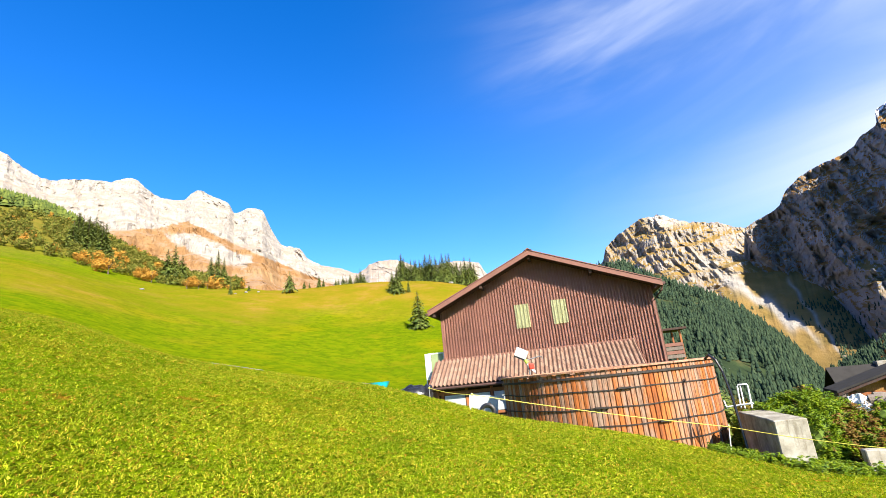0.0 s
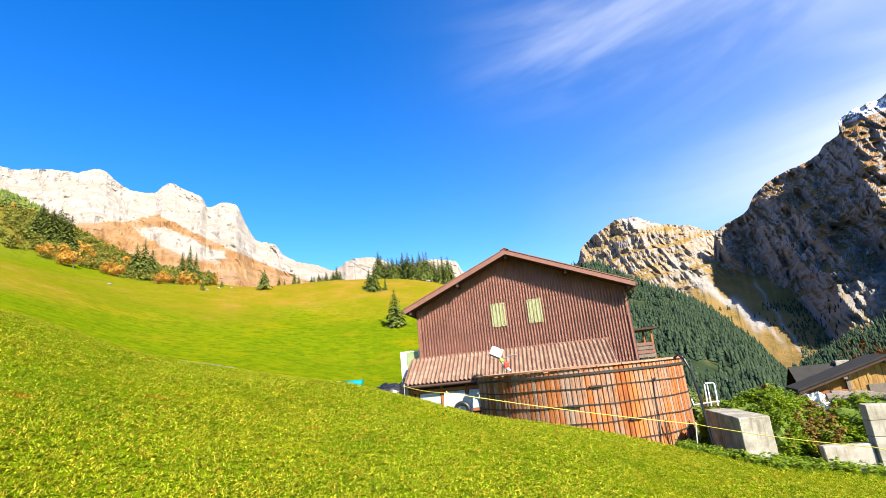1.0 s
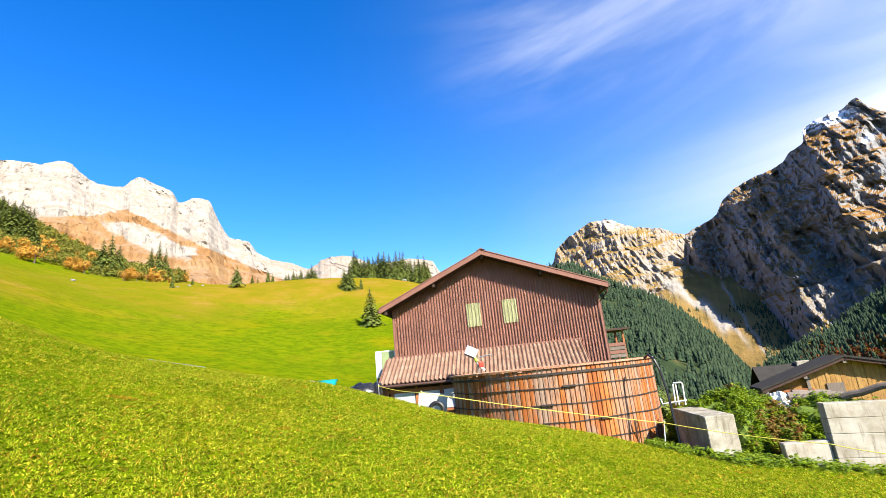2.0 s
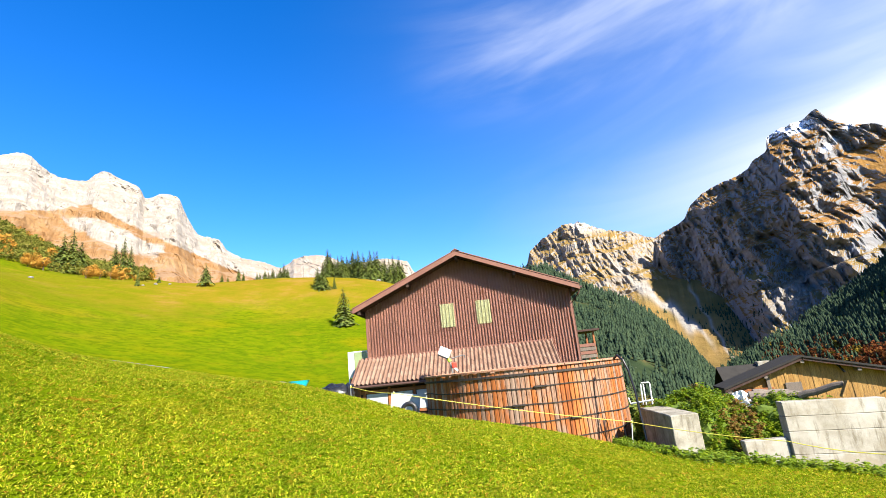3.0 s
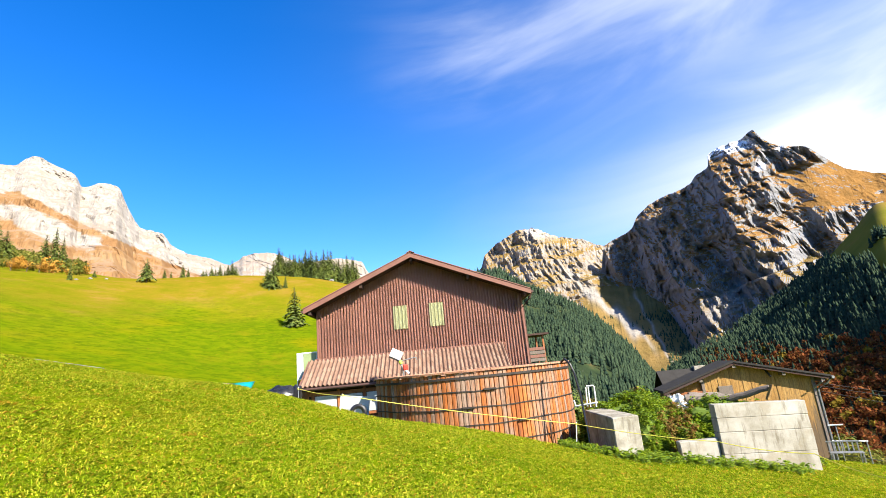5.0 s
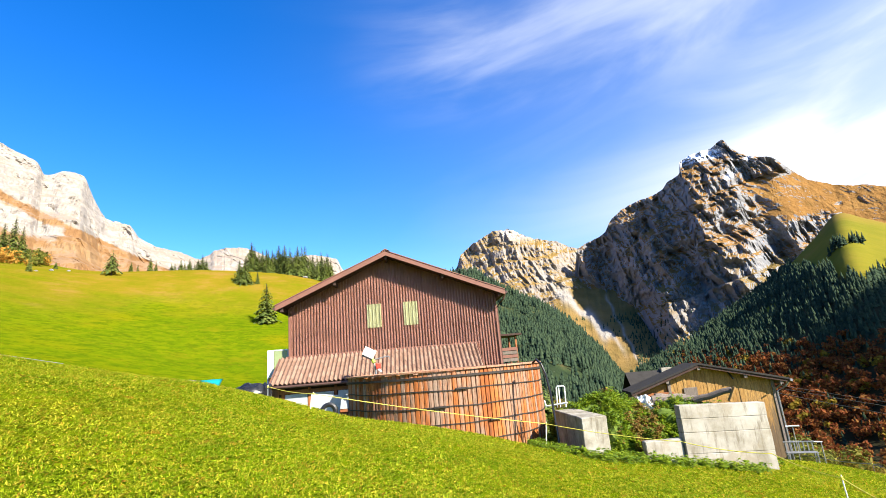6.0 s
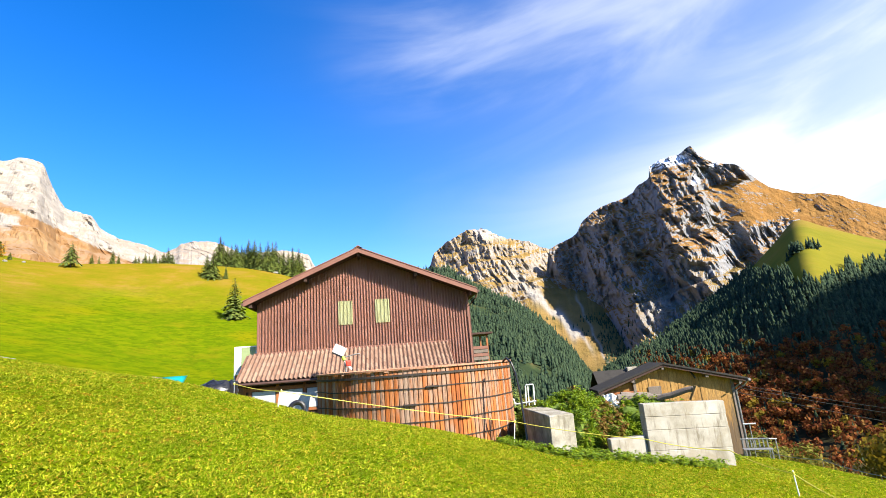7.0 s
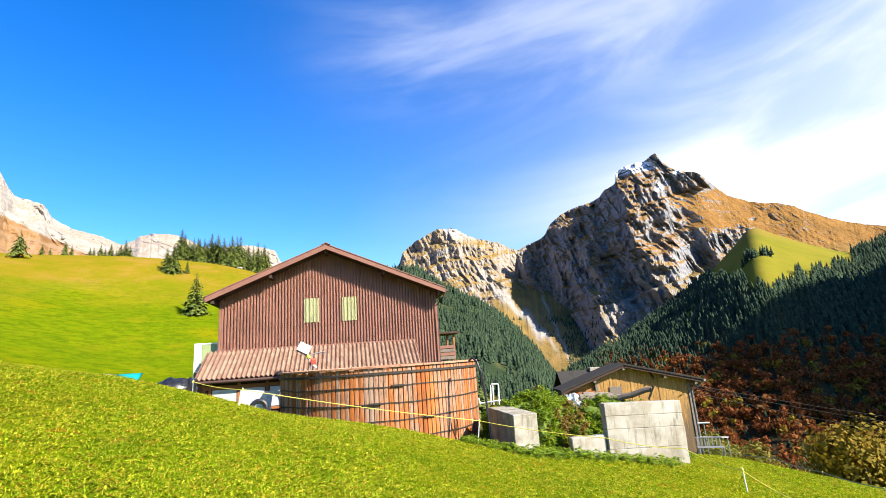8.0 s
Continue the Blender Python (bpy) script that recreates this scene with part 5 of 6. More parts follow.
def build_broadleaf(name, seed, material, label, leaves=420, leaf=0.055, group="", low=0.35):
    t = thing(name, Matrix(), label, "tree", group)
    part("trunk", rod([(0, 0, -0.06), (0.01, 0.01, 0.22), (0.0, 0.02, 0.6)], 0.028, 6, 0.01), "bark", t)
    r2 = random.Random(seed)
    for k in range(4):
        a = k * 1.6 + r2.random()
        part("limb", rod([(0.005, 0.01, 0.2 + 0.05 * k), (0.13 * math.cos(a), 0.13 * math.sin(a), 0.42 + 0.05 * k), (0.22 * math.cos(a), 0.22 * math.sin(a), 0.6 + 0.04 * k)], 0.012, 5, 0.004), "bark", t)
    v, f = leaf_crown(seed, leaves, leaf, low)
    me = bpy.data.meshes.new("crown")
    me.from_pydata(v.tolist(), [], f.tolist())
    me.materials.append(M[material])
    o = new("crown", me)
    o.parent = t
    return t


orange = stand(build_broadleaf("autumn_tree", 31, "orange", "orange autumn tree at the meadow's edge", 1100, 0.032, "autumn trees", 0.18), -36.5, 206, 9.0, 0, 1.15)
for az, r, h in ((-32.7, 211, 7), (-29.4, 195, 5.2), (-28.3, 197, 5.2), (-33.8, 213, 5), (-39.0, 214, 5.5), (-27.4, 200, 4.6)):
    copy_at(orange, az, r, h, rnd.uniform(0, 6), 1.2)
gold = stand(build_broadleaf("golden_tree", 33, "gold", "golden yellow autumn tree below the meadow", 3200, 0.016, "golden trees"), 60.3, 80, 14, 0.5, 1.0)
for az, r, h, w in ((61.8, 74, 15, 1), (58.9, 88, 11, 1), (53.6, 92, 11, 0.9), (52.4, 98, 12, 0.9), (63.4, 80, 16, 1), (28.1, 105, 9.5, 0.9), (55.1, 96, 9, 0.9), (65, 78, 15, 1)):
    copy_at(gold, az, r, h, rnd.uniform(0, 6), w)
olive = stand(build_broadleaf("olive_tree", 35, "shrub", "olive-green autumn tree below the meadow", 3000, 0.017, "olive trees"), 51.4, 90, 12, 0.5, 1.0)
for az, r, h in ((54.3, 86, 10), (56.2, 98, 11), (50.6, 96, 14), (57.6, 94, 10)):
    copy_at(olive, az, r, h, rnd.uniform(0, 6), 1.1)


def build_thicket():
    """Scrub on the hillside above the far meadow, and dark woods higher up."""
    r2 = random.Random(9)
    scrub = [leaf_crown(50 + k, 150, 0.06, 0.2) for k in range(5)]
    green, gold_, dark = [], [], []
    for _ in range(2000):
        az, r = r2.uniform(-50, -24), r2.uniform(205, 520)
        p = polar(az, r)
        t = float((ground_z(p.x, p.y)[0] - EYE) / r)
        edge = float(glide([-62, -44.7, -36, -31, -25.5, -22], [0.31, 0.277, 0.243, 0.222, 0.212, 0.22], az))
        if t < edge:
            continue
        z = gz(p.x, p.y) - 0.4
        wood = noise.noise(Vector((p.x, p.y, 0)) * 0.018)
        s = r2.uniform(3.0, 6.5)
        if t > edge + 0.062 + 0.02 * wood and az < -39 + 3 * wood:
            dark.append((r2.randrange(6), p.x, p.y, z, 11, r2.uniform(6, 9), r2.uniform(0, 6)))
        elif r2.random() < 0.09:
            gold_.append((r2.randrange(5), p.x, p.y, z, s, s, r2.uniform(0, 6)))
        elif wood < 0.35:
            green.append((r2.randrange(5), p.x, p.y, z, s, s, r2.uniform(0, 6)))
    many("scrub", scrub, green, "shrub", "olive and brown scrub on the hillside", "scrub")
    many("autumn_scrub", scrub, gold_, "orange", "orange autumn bushes among the scrub", "scrub")
    many("hillside_firs", FAR_FIRS, dark, "fir", "dark fir wood high on the hillside", "forest")


build_thicket()


def build_grass():
    """Tufts of short grass on the near hillside, denser and finer close by."""
    rs = np.random.RandomState(4)
    tufts = []
    for k in range(16):
        q = np.random.RandomState(100 + k)
        v, f = [], []
        broad = k >= 10
        for b in range(5 if broad else 7):
            a, ln = q.uniform(0, 6.28), q.uniform(0.035, 0.075) * (0.7 if broad else 1)
            lean = q.uniform(0.7, 1.5) if broad else q.uniform(0.3, 1.2)
            w = q.uniform(0.010, 0.017) if broad else q.uniform(0.003, 0.006)
            d = np.array((math.cos(a), math.sin(a), 0))
            s = np.array((-math.sin(a), math.cos(a), 0))
            p0 = np.array((q.uniform(-0.05, 0.05), q.uniform(-0.05, 0.05), -0.008))
            p1 = p0 + d * ln * lean * 0.5 + np.array((0, 0, ln * 0.6))
            p2 = p0 + d * ln * lean + np.array((0, 0, ln * (0.6 if lean > 0.8 else 0.95)))
            n = len(v)
            v += [p0, p1 + s * w, p2, p1 - s * w]
            f += [(n, n + 1, n + 2), (n, n + 2, n + 3)]
        tufts.append((np.array(v), np.array(f)))
    N = 98000
    az = rs.uniform(-50, 70, N)
    r = 2.6 * (25.0 / 2.6) ** (rs.uniform(0, 1, N) ** 0.72)
    ring = 14000
    az = np.concatenate([az, rs.uniform(-180, 180, ring)])
    r = np.concatenate([r, np.sqrt(rs.uniform(0.1, 36.0, ring))])
    x, y = r * np.sin(np.radians(az)), r * np.cos(np.radians(az))
    z = ground_z(x, y)
    patch = np.array([noise.noise(Vector((a * 0.5, b * 0.5, 0))) for a, b in zip(x, y)])
    size = rs.uniform(0.55, 1.2, len(x)) * (1 + 0.35 * patch) * (0.54 + r / 42)
    kind = np.where(rs.uniform(0, 1, len(x)) < 0.42 + 0.3 * patch, rs.randint(10, 16, len(x)), rs.randint(0, 10, len(x)))
    turn = rs.uniform(0, 6.28, len(x))
    many("grass", tufts, list(zip(kind, x, y, z, size, size, turn)), "blade", "short green meadow grass with clover and dry leaves", "grass")


build_grass()

# ---- overgrown heap and weeds by the pit walls ----


def weed(seed, leaves=16, tall=1.0):
    """A leafy weed of unit height."""
    q = random.Random(seed)
    v, f = [], []
    for k in range(leaves):
        a, z = q.uniform(0, 6.28), q.uniform(0.1, 0.95) * tall
        ln, w = q.uniform(0.22, 0.42), q.uniform(0.07, 0.13)
        d, s = Vector((math.cos(a), math.sin(a), 0)), Vector((-math.sin(a), math.cos(a), 0))
        o = Vector((q.uniform(-0.12, 0.12), q.uniform(-0.12, 0.12), z))
        rise = q.uniform(-0.1, 0.35)
        b = len(v)
        v += [tuple(o), tuple(o + d * ln * 0.5 + s * w + Vector((0, 0, rise * 0.3))), tuple(o + d * ln + Vector((0, 0, rise * 0.3 - 0.12))), tuple(o + d * ln * 0.5 - s * w + Vector((0, 0, rise * 0.3)))]
        f.append((b, b + 1, b + 2, b + 3))
    return np.array(v), np.array(f)


WEEDS = [weed(k) for k in range(8)]


def heap(name, label, az, r, top, wide, deep, seed):
    c = polar(az, r)
    base = gz(c.x, c.y) - 0.25
    bm = bmesh.new()
    bmesh.ops.create_icosphere(bm, subdivisions=5, radius=1.0)
    turn = Matrix.Rotation(radians(-az), 4, "Z")
    for v in bm.verts:
        n = noise.fractal(v.co * 1.7 + Vector((seed, 0, 0)), 0.8, 2.0, 4)
        k = 1 + 0.28 * n
        v.co = Vector((v.co.x * wide * k, v.co.y * deep * k, max(v.co.z, -0.15) * (EYE + top - base) * (1 + 0.12 * n)))
    bm.transform(Matrix.Translation((c.x, c.y, base)) @ turn)
    pts = [(v.co.copy(), v.normal.copy()) for v in bm.verts]
    o = part(name, bm, "moss")
    return tagged(o, label, "heap"), pts


def build_heaps():
    q = random.Random(17)
    green, dry = [], []
    for name, label, az, r, top, wide, deep, seed, n in (
            ("earth_mound", "earth mound overgrown with green weeds", 33.2, 17.2, -1.42, 2.1, 1.6, 1.0, 3200),
            ("overgrown_bank", "low earth bank overgrown with weeds", 40.6, 17.3, -1.70, 2.3, 1.1, 6.0, 1000),
            ("earth_mound", "small mound with rust-brown dry stalks", 36.7, 17.0, -1.85, 0.85, 0.7, 4.0, 500)):
        _, pts = heap(name, label, az, r, top, wide, deep, seed)
        front = [p for p in pts if p[0].z > gz(p[0].x, p[0].y) - 0.1]
        for _ in range(n):
            p, _n = q.choice(front)
            s = q.uniform(0.16, 0.36)
            a = math.degrees(math.atan2(p.x, p.y))
            row = (q.randrange(8), p.x + q.uniform(-0.06, 0.06), p.y + q.uniform(-0.06, 0.06), p.z - 0.08, s, s * q.uniform(0.5, 1.0), q.uniform(0, 6))
            brown = 35.4 < a < 38.4 and p.z < EYE - 1.75 and q.random() < 0.6
            (dry if brown or q.random() < 0.05 else green).append(row)
    # weeds along the feet of the walls
    for _ in range(620):
        az = q.uniform(24.5, 47.2)
        r = float(glide([24, 29, 33, 38, 42, 48], [14.6, 13.6, 13.1, 13.7, 14.1, 14.3], az)) + q.gauss(0, 0.32)
        if 29.3 < az < 33.2 and r > 13.25:
            r = 13.2
        p = polar(az, r)
        s = q.uniform(0.12, 0.34)
        green.append((q.randrange(8), p.x, p.y, gz(p.x, p.y) - 0.03, s, s * q.uniform(0.5, 0.9), q.uniform(0, 6)))
    many("weeds", WEEDS, green, "leaf", "lush green leafy weeds on the heap and along the walls", "weeds")
    many("dry_weeds", WEEDS, dry, "dryleaf", "rust-brown dry weeds on the heap", "weeds")


build_heaps()


# ---- fences ----
def at(az, r, tan):
    return polar(az, r, EYE + r * tan)


def build_fence(name, label, line, posts, cord, thick, post_mat):
    t = thing(name, Matrix(), label, "fence")
    for a, b in zip(line, line[1:]):
        part("cord", rod(sag(at(*a), at(*b), 0.05), thick, 5), cord, t)
    for az, r, tan, lean in posts:
        p = at(az, r, tan)
        z = gz(p.x, p.y)
        foot = Vector((p.x - lean, p.y, z - 0.15))
        post = part("fence_post", rod([foot, p + Vector((0, 0, 0.05))], 0.014, 6, 0.011), post_mat, t)
        part("insulator", rod([p - Vector((0, 0, 0.03)), p + Vector((0, 0, 0.03))], 0.024, 6), "cord", post)


build_fence("cord_fence", "yellow electric fence cord on thin white posts",
            [(-3.75, 16.5, -0.008), (1.0, 14.2, -0.029), (26.65, 14.4, -0.122), (40.1, 12.9, -0.163), (47.6, 12.4, -0.182), (52.4, 11.5, -0.215), (57, 9.6, -0.262), (66, 8.2, -0.30)],
            [(-3.75, 16.5, -0.008, 0.0), (1.0, 14.2, -0.029, 0.12), (26.65, 14.4, -0.122, 0.12), (52.4, 11.5, -0.215, -0.03), (66, 8.2, -0.30, 0)], "cord", 0.009, "white")
build_fence("wire_fence", "pale wire fence along the meadow's lower edge",
            [(48.5, 27.5, -0.176), (50.9, 26, -0.186), (54.7, 24.5, -0.193), (58.5, 23, -0.212), (62.5, 22, -0.229), (70, 20.5, -0.262)],
            [(50.9, 26, -0.186, 0), (54.7, 24.5, -0.193, 0), (58.5, 23, -0.212, 0), (62.5, 22, -0.229, 0), (70, 20.5, -0.262, 0)], "zinc", 0.016, "greywood")

# ---- hose, frame, lamp, and what lies about ----
hose = part("black_hose", rod([at(26.0, 15.9, -0.006), at(26.4, 15.75, 0.0), at(26.9, 15.6, -0.010), at(27.25, 15.5, -0.03), at(27.54, 15.4, -0.067), at(27.7, 15.2, -0.128), at(27.78, 15.1, -0.172)], 0.035, 8), "black")
tagged(hose, "black hose from the tank rim to the ground", "hose")


def build_gate_frame():
    t = thing("metal_frame", Matrix(), "white tubular metal frame on the pit wall", "metal frame")
    r = 15.6
    top = gz(*polar(28, r).xy)
    part("frame_tube", rod([at(28.10, r, -0.0935), at(28.22, r, -0.057), at(28.3, r, -0.0545), at(29.05, r, -0.0545), at(29.12, r, -0.057), at(29.02, r, -0.0935)], 0.02, 7), "white", t)
    part("frame_tube", rod([at(28.42, r + 0.02, -0.0935), at(28.48, r + 0.02, -0.056)], 0.018, 7), "white", t)
    part("base_rail", rod([at(26.85, r + 0.05, -0.090), at(29.2, r - 0.15, -0.086)], 0.025, 7), "white", t)
    part("base_rail", rod([at(26.75, r + 0.05, -0.079), at(26.9, r + 0.05, -0.092)], 0.02, 7), "white", t)


build_gate_frame()


def build_lamp():
    c = at(7.25, 21.85, 0.040)
    t = thing("floodlight", Matrix(), "white box floodlight on a pole behind the tank", "lamp")
    g = gz(c.x, c.y)
    tilt = Matrix.Translation(c) @ Matrix.Rotation(radians(-12), 4, "Z") @ Matrix.Rotation(radians(28), 4, "Y")
    bm = slab((-0.26, -0.18, -0.18), (0.26, 0.18, 0.20), 0.035, 2)
    bm.transform(tilt)
    part("housing", bm, "white", t)
    # black slab over the tilted lower side of the box
    bm = slab((-0.24, -0.16, -0.24), (0.24, 0.16, -0.185), 0.01)
    bm.transform(tilt)
    part("lens_frame", bm, "black", t, "dark underside of the lamp")
    foot = Vector((c.x + 0.28, c.y, g - 0.2))
    part("pole", rod([foot, Vector((c.x + 0.26, c.y, c.z - 0.75))], 0.04, 8), "zinc", t)
    part("neck", rod([Vector((c.x + 0.26, c.y, c.z - 0.75)), Vector((c.x + 0.2, c.y, c.z - 0.5)), Vector((c.x + 0.1, c.y, c.z - 0.25))], 0.03, 8), "zinc", t)
    part("connector", rod([Vector((c.x + 0.2, c.y - 0.02, c.z - 0.42)), Vector((c.x + 0.08, c.y - 0.02, c.z - 0.22))], 0.085, 10, 0.06), "lime", t, "yellow-green connector")
    bm = slab((-0.11, -0.08, -0.12), (0.11, 0.08, 0.12), 0.04, 2)
    bm.transform(Matrix.Translation((c.x + 0.37, c.y - 0.03, c.z - 0.58)))
    part("clamp", bm, "red", t, "orange-red clamp")
    part("cross_bar", rod([Vector((c.x + 0.2, c.y, c.z - 0.30)), Vector((c.x + 0.75, c.y - 0.1, c.z - 0.20)), Vector((c.x + 0.86, c.y - 0.12, c.z - 0.21)), Vector((c.x + 0.86, c.y - 0.12, c.z - 0.32))], 0.025, 7), "zinc", t)
    part("bracket", rod([Vector((c.x + 0.36, c.y - 0.03, c.z - 0.70)), Vector((c.x + 0.5, c.y - 0.03, c.z - 0.85))], 0.05, 7), "white", t)


build_lamp()


def build_cover():
    c = polar(-5.6, 17.6)
    bm = bmesh.new()
    bmesh.ops.create_icosphere(bm, subdivisions=4, radius=1.0)
    for v in bm.verts:
        n = noise.fractal(v.co * 2.2, 0.7, 2.0, 3)
        ridge = 0.18 if v.co.x > 0.7 and v.co.z > 0.1 else 0.0
        v.co = Vector((v.co.x * 0.66 * (1 + 0.1 * n), v.co.y * 0.5, max(v.co.z, -0.2) ** 1 * 0.36 * (1 + 0.3 * n) + ridge * v.co.x))
    bm.transform(Matrix.Translation((c.x, c.y, gz(c.x, c.y) + 0.02)) @ Matrix.Rotation(radians(5), 4, "Z"))
    o = part("tarpaulin_heap", bm, "black")
    tagged(o, "black plastic tarpaulin over a low heap", "tarpaulin")
    c = polar(-4.5, 18.3)
    bm = bmesh.new()
    z = gz(c.x, c.y)
    bmesh.ops.create_cone(bm, segments=20, radius1=0.40, radius2=0.34, depth=0.4, cap_ends=True)
    bmesh.ops.bevel(bm, geom=bm.edges[:], offset=0.03, segments=2, affect="EDGES")
    bm.transform(Matrix.Translation((c.x, c.y, z + 0.16)) @ Matrix.Rotation(radians(20), 4, "Y"))
    tagged(part("plastic_tub", bm, "black"), "upturned black plastic tub on the grass", "tub")
    # turquoise trough with a stick across it
    c = polar(-9.3, 16.9)
    z = gz(c.x, c.y)
    t = thing("feed_trough", Matrix.Translation((c.x, c.y, z)), "turquoise plastic trough lying in the grass", "trough")
    bm = bmesh.new()
    rings = []
    for h, w, d in ((0.0, 0.20, 0.12), (0.20, 0.30, 0.19), (0.24, 0.33, 0.21), (0.22, 0.27, 0.17), (0.05, 0.18, 0.10)):
        rings.append([bm.verts.new((w * math.copysign(abs(math.cos(a)) ** 0.5, math.cos(a)), d * math.copysign(abs(math.sin(a)) ** 0.5, math.sin(a)), h)) for a in [k * math.tau / 20 + 0.01 for k in range(20)]])
    for a, b in zip(rings, rings[1:]):
        for k in range(20):
            bm.faces.new((a[k], a[(k + 1) % 20], b[(k + 1) % 20], b[k]))
    bm.faces.new(rings[0][::-1])
    bm.faces.new(rings[-1])
    part("basin", bm, "teal", t)
    part("handle", rod([(-0.32, 0, 0.2), (-0.6, 0.02, 0.26), (-0.78, 0.03, 0.24)], 0.03, 6), "greywood", t, "weathered wooden handle")


build_cover()

p, q = polar(-27, 18.2), polar(-21.8, 17.6)
line = []
for i in range(13):
    w = p.lerp(q, i / 12)
    line.append((w.x, w.y, gz(w.x, w.y) + 0.03))
tagged(part("garden_hose", rod(line, 0.009, 6), "zinc"), "thin pale hose lying on the grass", "hose")


def build_tyre():
    c = polar(2.6, 17.6)
    z = gz(c.x, c.y)
    bm = bmesh.new()
    for i in range(28):
        a = math.tau * i / 28
        for k in range(8):
            b = math.tau * k / 8
            r = 0.28 + 0.10 * math.cos(b)
            bm.verts.new((r * math.cos(a), 0.10 * math.sin(b), r * math.sin(a)))
    bm.verts.ensure_lookup_table()
    for i in range(28):
        for k in range(8):
            bm.faces.new([bm.verts[(i + di) % 28 * 8 + (k + dk) % 8] for di, dk in ((0, 0), (1, 0), (1, 1), (0, 1))])
    bm.transform(Matrix.Translation((c.x, c.y, z + 0.08)) @ Matrix.Rotation(radians(-10), 4, "X") @ Matrix.Scale(0.8, 4))
    tagged(part("tyre", bm, "black"), "old black tyre leaning by the lean-to", "tyre")
    bm = slab((-0.55, -0.01, -0.34), (0.55, 0.01, 0.34), 0.004)
    bm.transform(B @ Matrix.Translation((-3.2, 18.6, -0.95)) @ Matrix.Rotation(radians(8), 4, "Y"))
    o = part("plastic_sheet", bm, "film")
    tagged(o, "loose cloudy plastic sheet leaning in front of the lean-to", "sheet")


build_tyre()


def build_timber():
    def log(a, b, rad, name, label):
        p, q = at(*a), at(*b)
        o = part(name, rod([p.lerp(q, k / 5) + Vector((0, 0, 0.015 * math.sin(k * 2.1))) for k in range(6)], rad, 10, rad * 0.85), "greywood")
        tagged(o, label, "log", "logs on the bank")
    log((37.9, 17.6, -0.090), (42.2, 17.9, -0.092), 0.14, "log", "grey weathered log lying on the bank")
    log((38.3, 17.8, -0.084), (41.2, 18.2, -0.086), 0.09, "log", "thin grey weathered log lying on the bank")
    log((41.9, 17.4, -0.094), (45.4, 17.2, -0.078), 0.10, "log", "grey log propped up with a broken end")
    t = part("plank", beam(at(45.0, 17.0, -0.098), at(45.7, 17.1, -0.074), 0.14, 0.05), "barnwood")
    tagged(t, "short upright board beside the logs", "plank")
    bm = bmesh.new()
    bmesh.ops.create_grid(bm, x_segments=14, y_segments=10, size=0.5)
    for v in bm.verts:
        v.co = Vector((v.co.x * 0.7, v.co.y * 0.5, 0.16 * noise.fractal(v.co * 3, 0.7, 2, 3) + 0.10 - 0.5 * v.co.x**2))
    bmesh.ops.solidify(bm, geom=bm.faces[:], thickness=0.015)
    bm.transform(Matrix.Translation(at(37.2, 17.5, -0.098)) @ Matrix.Rotation(radians(-35), 4, "Z") @ Matrix.Rotation(radians(50), 4, "X"))
    tagged(part("white_tarpaulin", bm, "white"), "crumpled white sheet beside the logs", "tarpaulin")


build_timber()


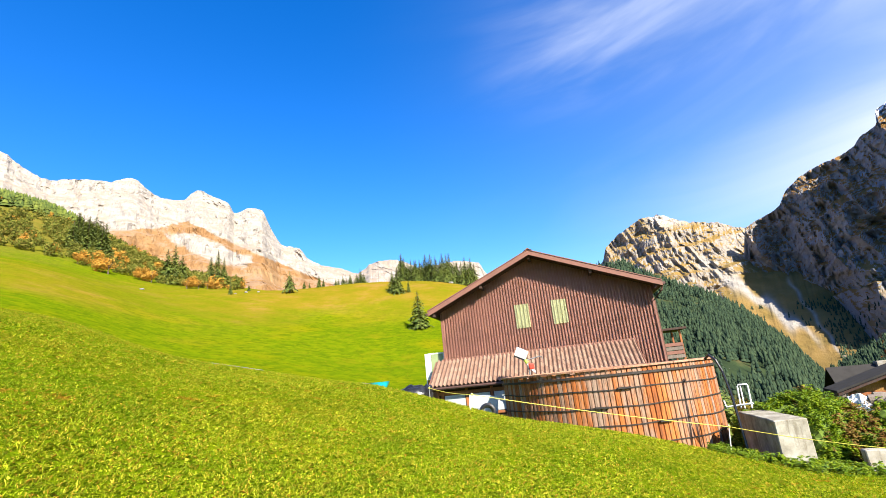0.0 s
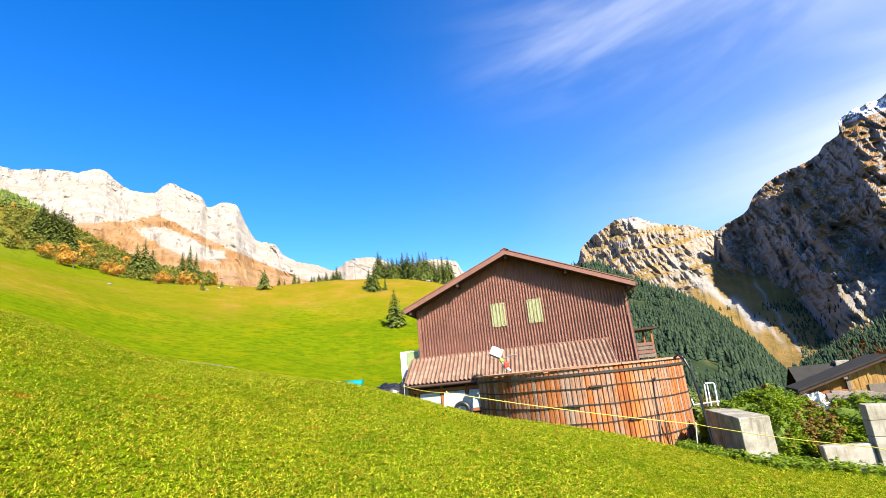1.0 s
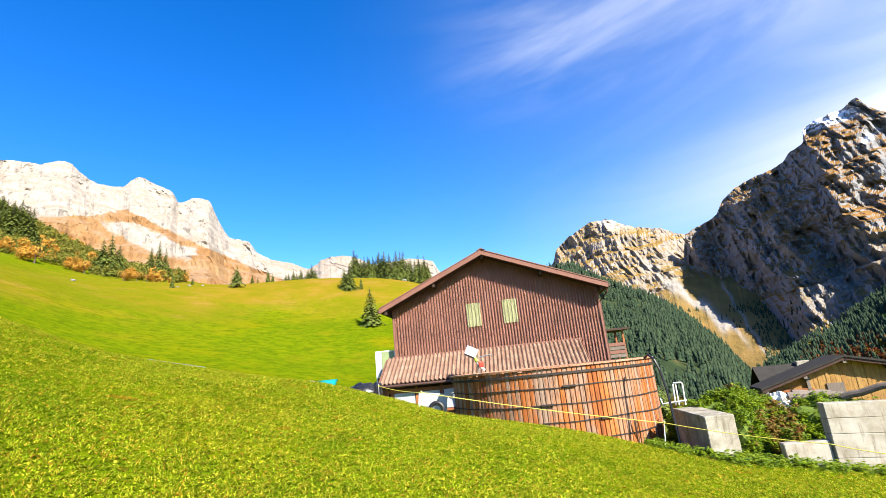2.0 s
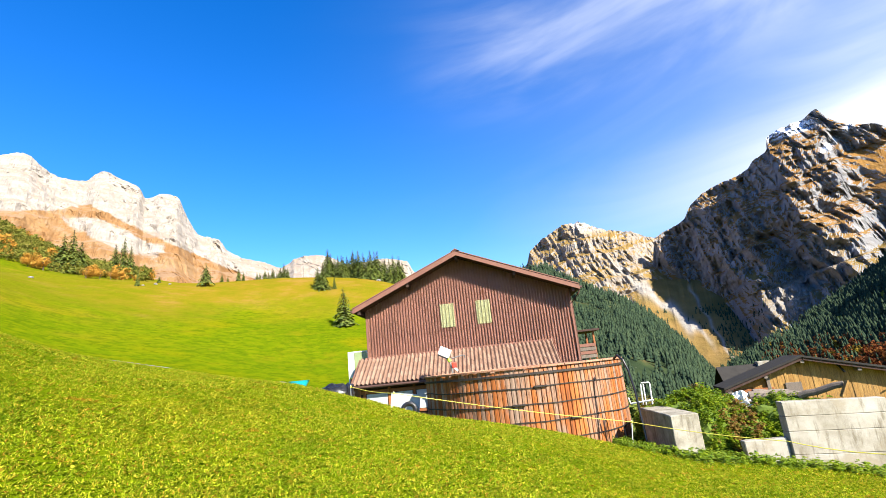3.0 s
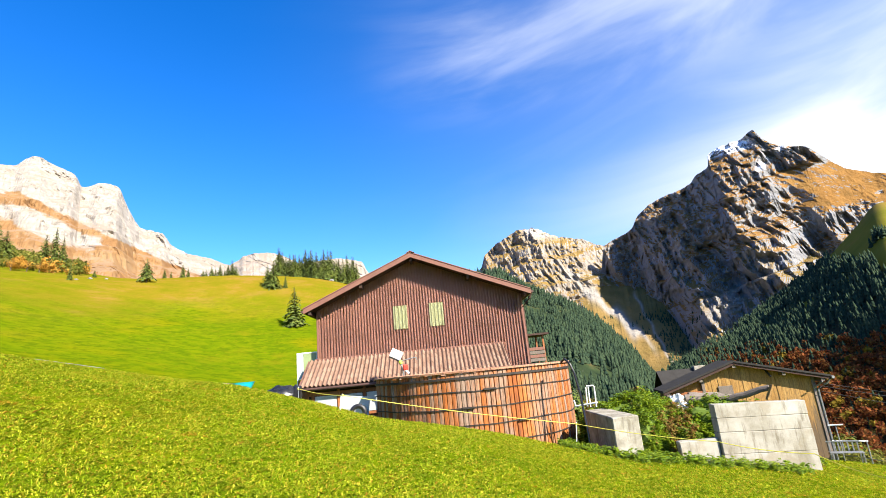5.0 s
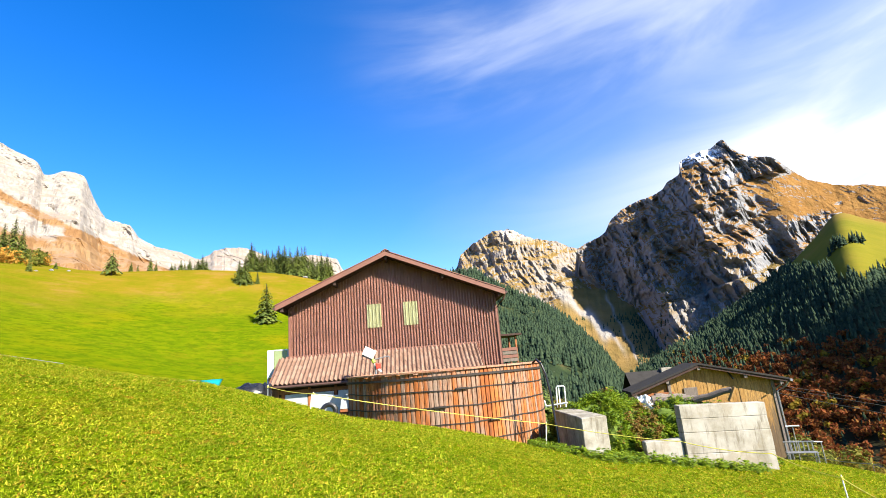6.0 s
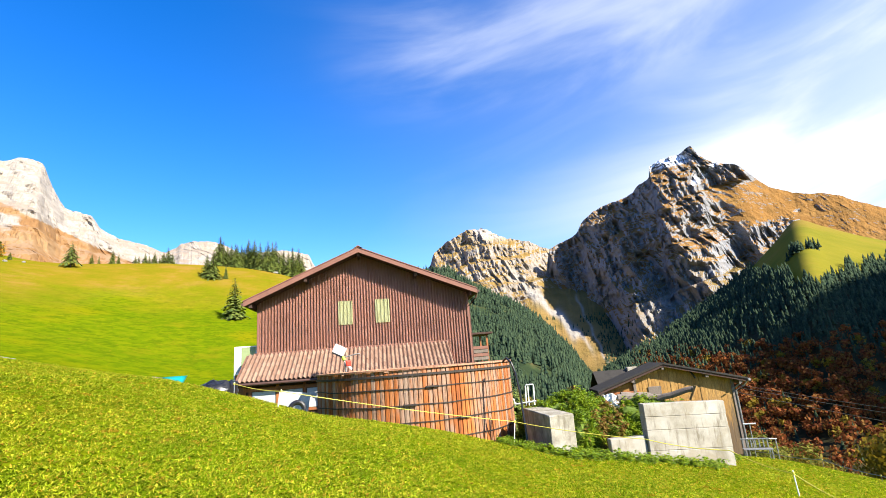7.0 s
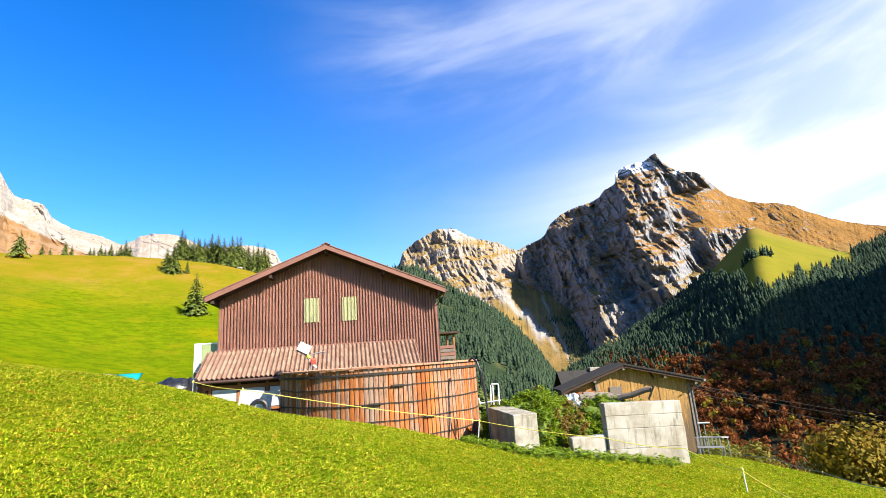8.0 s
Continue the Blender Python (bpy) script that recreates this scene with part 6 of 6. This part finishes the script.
def build_bench():
    c = at(49.9, 26.0, -0.186)
    c.z = gz(c.x, c.y)
    t = thing("slatted_bench", Matrix.Translation(c) @ Matrix.Rotation(radians(-36), 4, "Z") @ Matrix.Scale(0.8, 4), "pale slatted bench beside the board barn", "bench")
    for k in range(4):
        part("seat_slat", slab((-0.7, -0.25 + k * 0.12, 0.42), (0.7, -0.16 + k * 0.12, 0.45), 0.005), "zinc", t)
    for k in range(7):
        part("back_slat", slab((-0.6 + k * 0.2 - 0.03, 0.22, 0.46), (-0.6 + k * 0.2 + 0.03, 0.25, 0.88), 0.005), "zinc", t)
    part("top_rail", slab((-0.7, 0.2, 0.88), (0.7, 0.27, 0.94), 0.008), "zinc", t)
    for x in (-0.62, 0.62):
        for y in (-0.22, 0.2):
            part("leg", slab((x - 0.03, y - 0.03, -0.15), (x + 0.03, y + 0.03, 0.43), 0.006), "zinc", t)
    rail = thing("hand_rail", Matrix(), "pale metal hand rail beside the board barn", "rail")
    part("rail_bar", rod([at(49.1, 26.5, -0.163), at(51.6, 27, -0.163)], 0.03, 6), "zinc", rail)
    part("rail_bar", rod([at(49.1, 26.5, -0.140), at(50.2, 26.5, -0.139)], 0.035, 6), "white", rail)
    for az in (49.2, 51.5):
        p = at(az, 26.6, -0.163)
        part("rail_post", rod([(p.x, p.y, gz(p.x, p.y) - 0.1), p], 0.025, 6), "zinc", rail)
    post = part("rail_post", rod([(at(49.65, 26.5, 0).x, at(49.65, 26.5, 0).y, gz(*at(49.65, 26.5, 0).xy) - 0.1), at(49.65, 26.5, -0.139)], 0.025, 6), "zinc", rail)


build_bench()


def build_cables():
    t = thing("overhead_cables", Matrix(), "dark overhead cables from the board barn", "cables")
    for k, (a, b) in enumerate((((49.0, 27, -0.0735), (75, 60, -0.142)), ((49.2, 27, -0.079), (75, 60, -0.152)), ((49.3, 27, -0.088), (75, 60, -0.170)))):
        part("cable", rod(sag(at(*a), at(*b), 0.5, 24), 0.011, 5), "black", t)
    p = at(75, 60, -0.13)
    part("pole", rod([(p.x, p.y, gz(p.x, p.y) - 0.3), (p.x, p.y, p.z)], 0.12, 8), "greywood", t)
    part("wall_bracket", rod([at(48.8, 26.9, -0.083), at(49.6, 26.7, -0.073)], 0.03, 6), "zinc", t)


build_cables()


def build_boulders():
    q = random.Random(2)
    for az, r, s in ((-23.5, 188, 0.6), (-22.2, 190, 0.5), (-33.5, 172, 0.6), (-24.6, 182, 0.45), (0.2, 196, 0.9)):
        c = polar(az, r)
        bm = bmesh.new()
        bmesh.ops.create_icosphere(bm, subdivisions=3, radius=1.0)
        off = Vector((q.uniform(0, 9), q.uniform(0, 9), 0))
        for v in bm.verts:
            v.co = v.co * (1 + 0.35 * noise.fractal(v.co * 1.3 + off, 0.8, 2, 3))
            v.co.z *= 0.6
        bm.transform(Matrix.Translation((c.x, c.y, gz(c.x, c.y) + 0.1)) @ Matrix.Scale(s, 4))
        tagged(part("boulder", bm, "stone"), "pale boulder in the meadow", "boulder", "boulders in the meadow")


build_boulders()
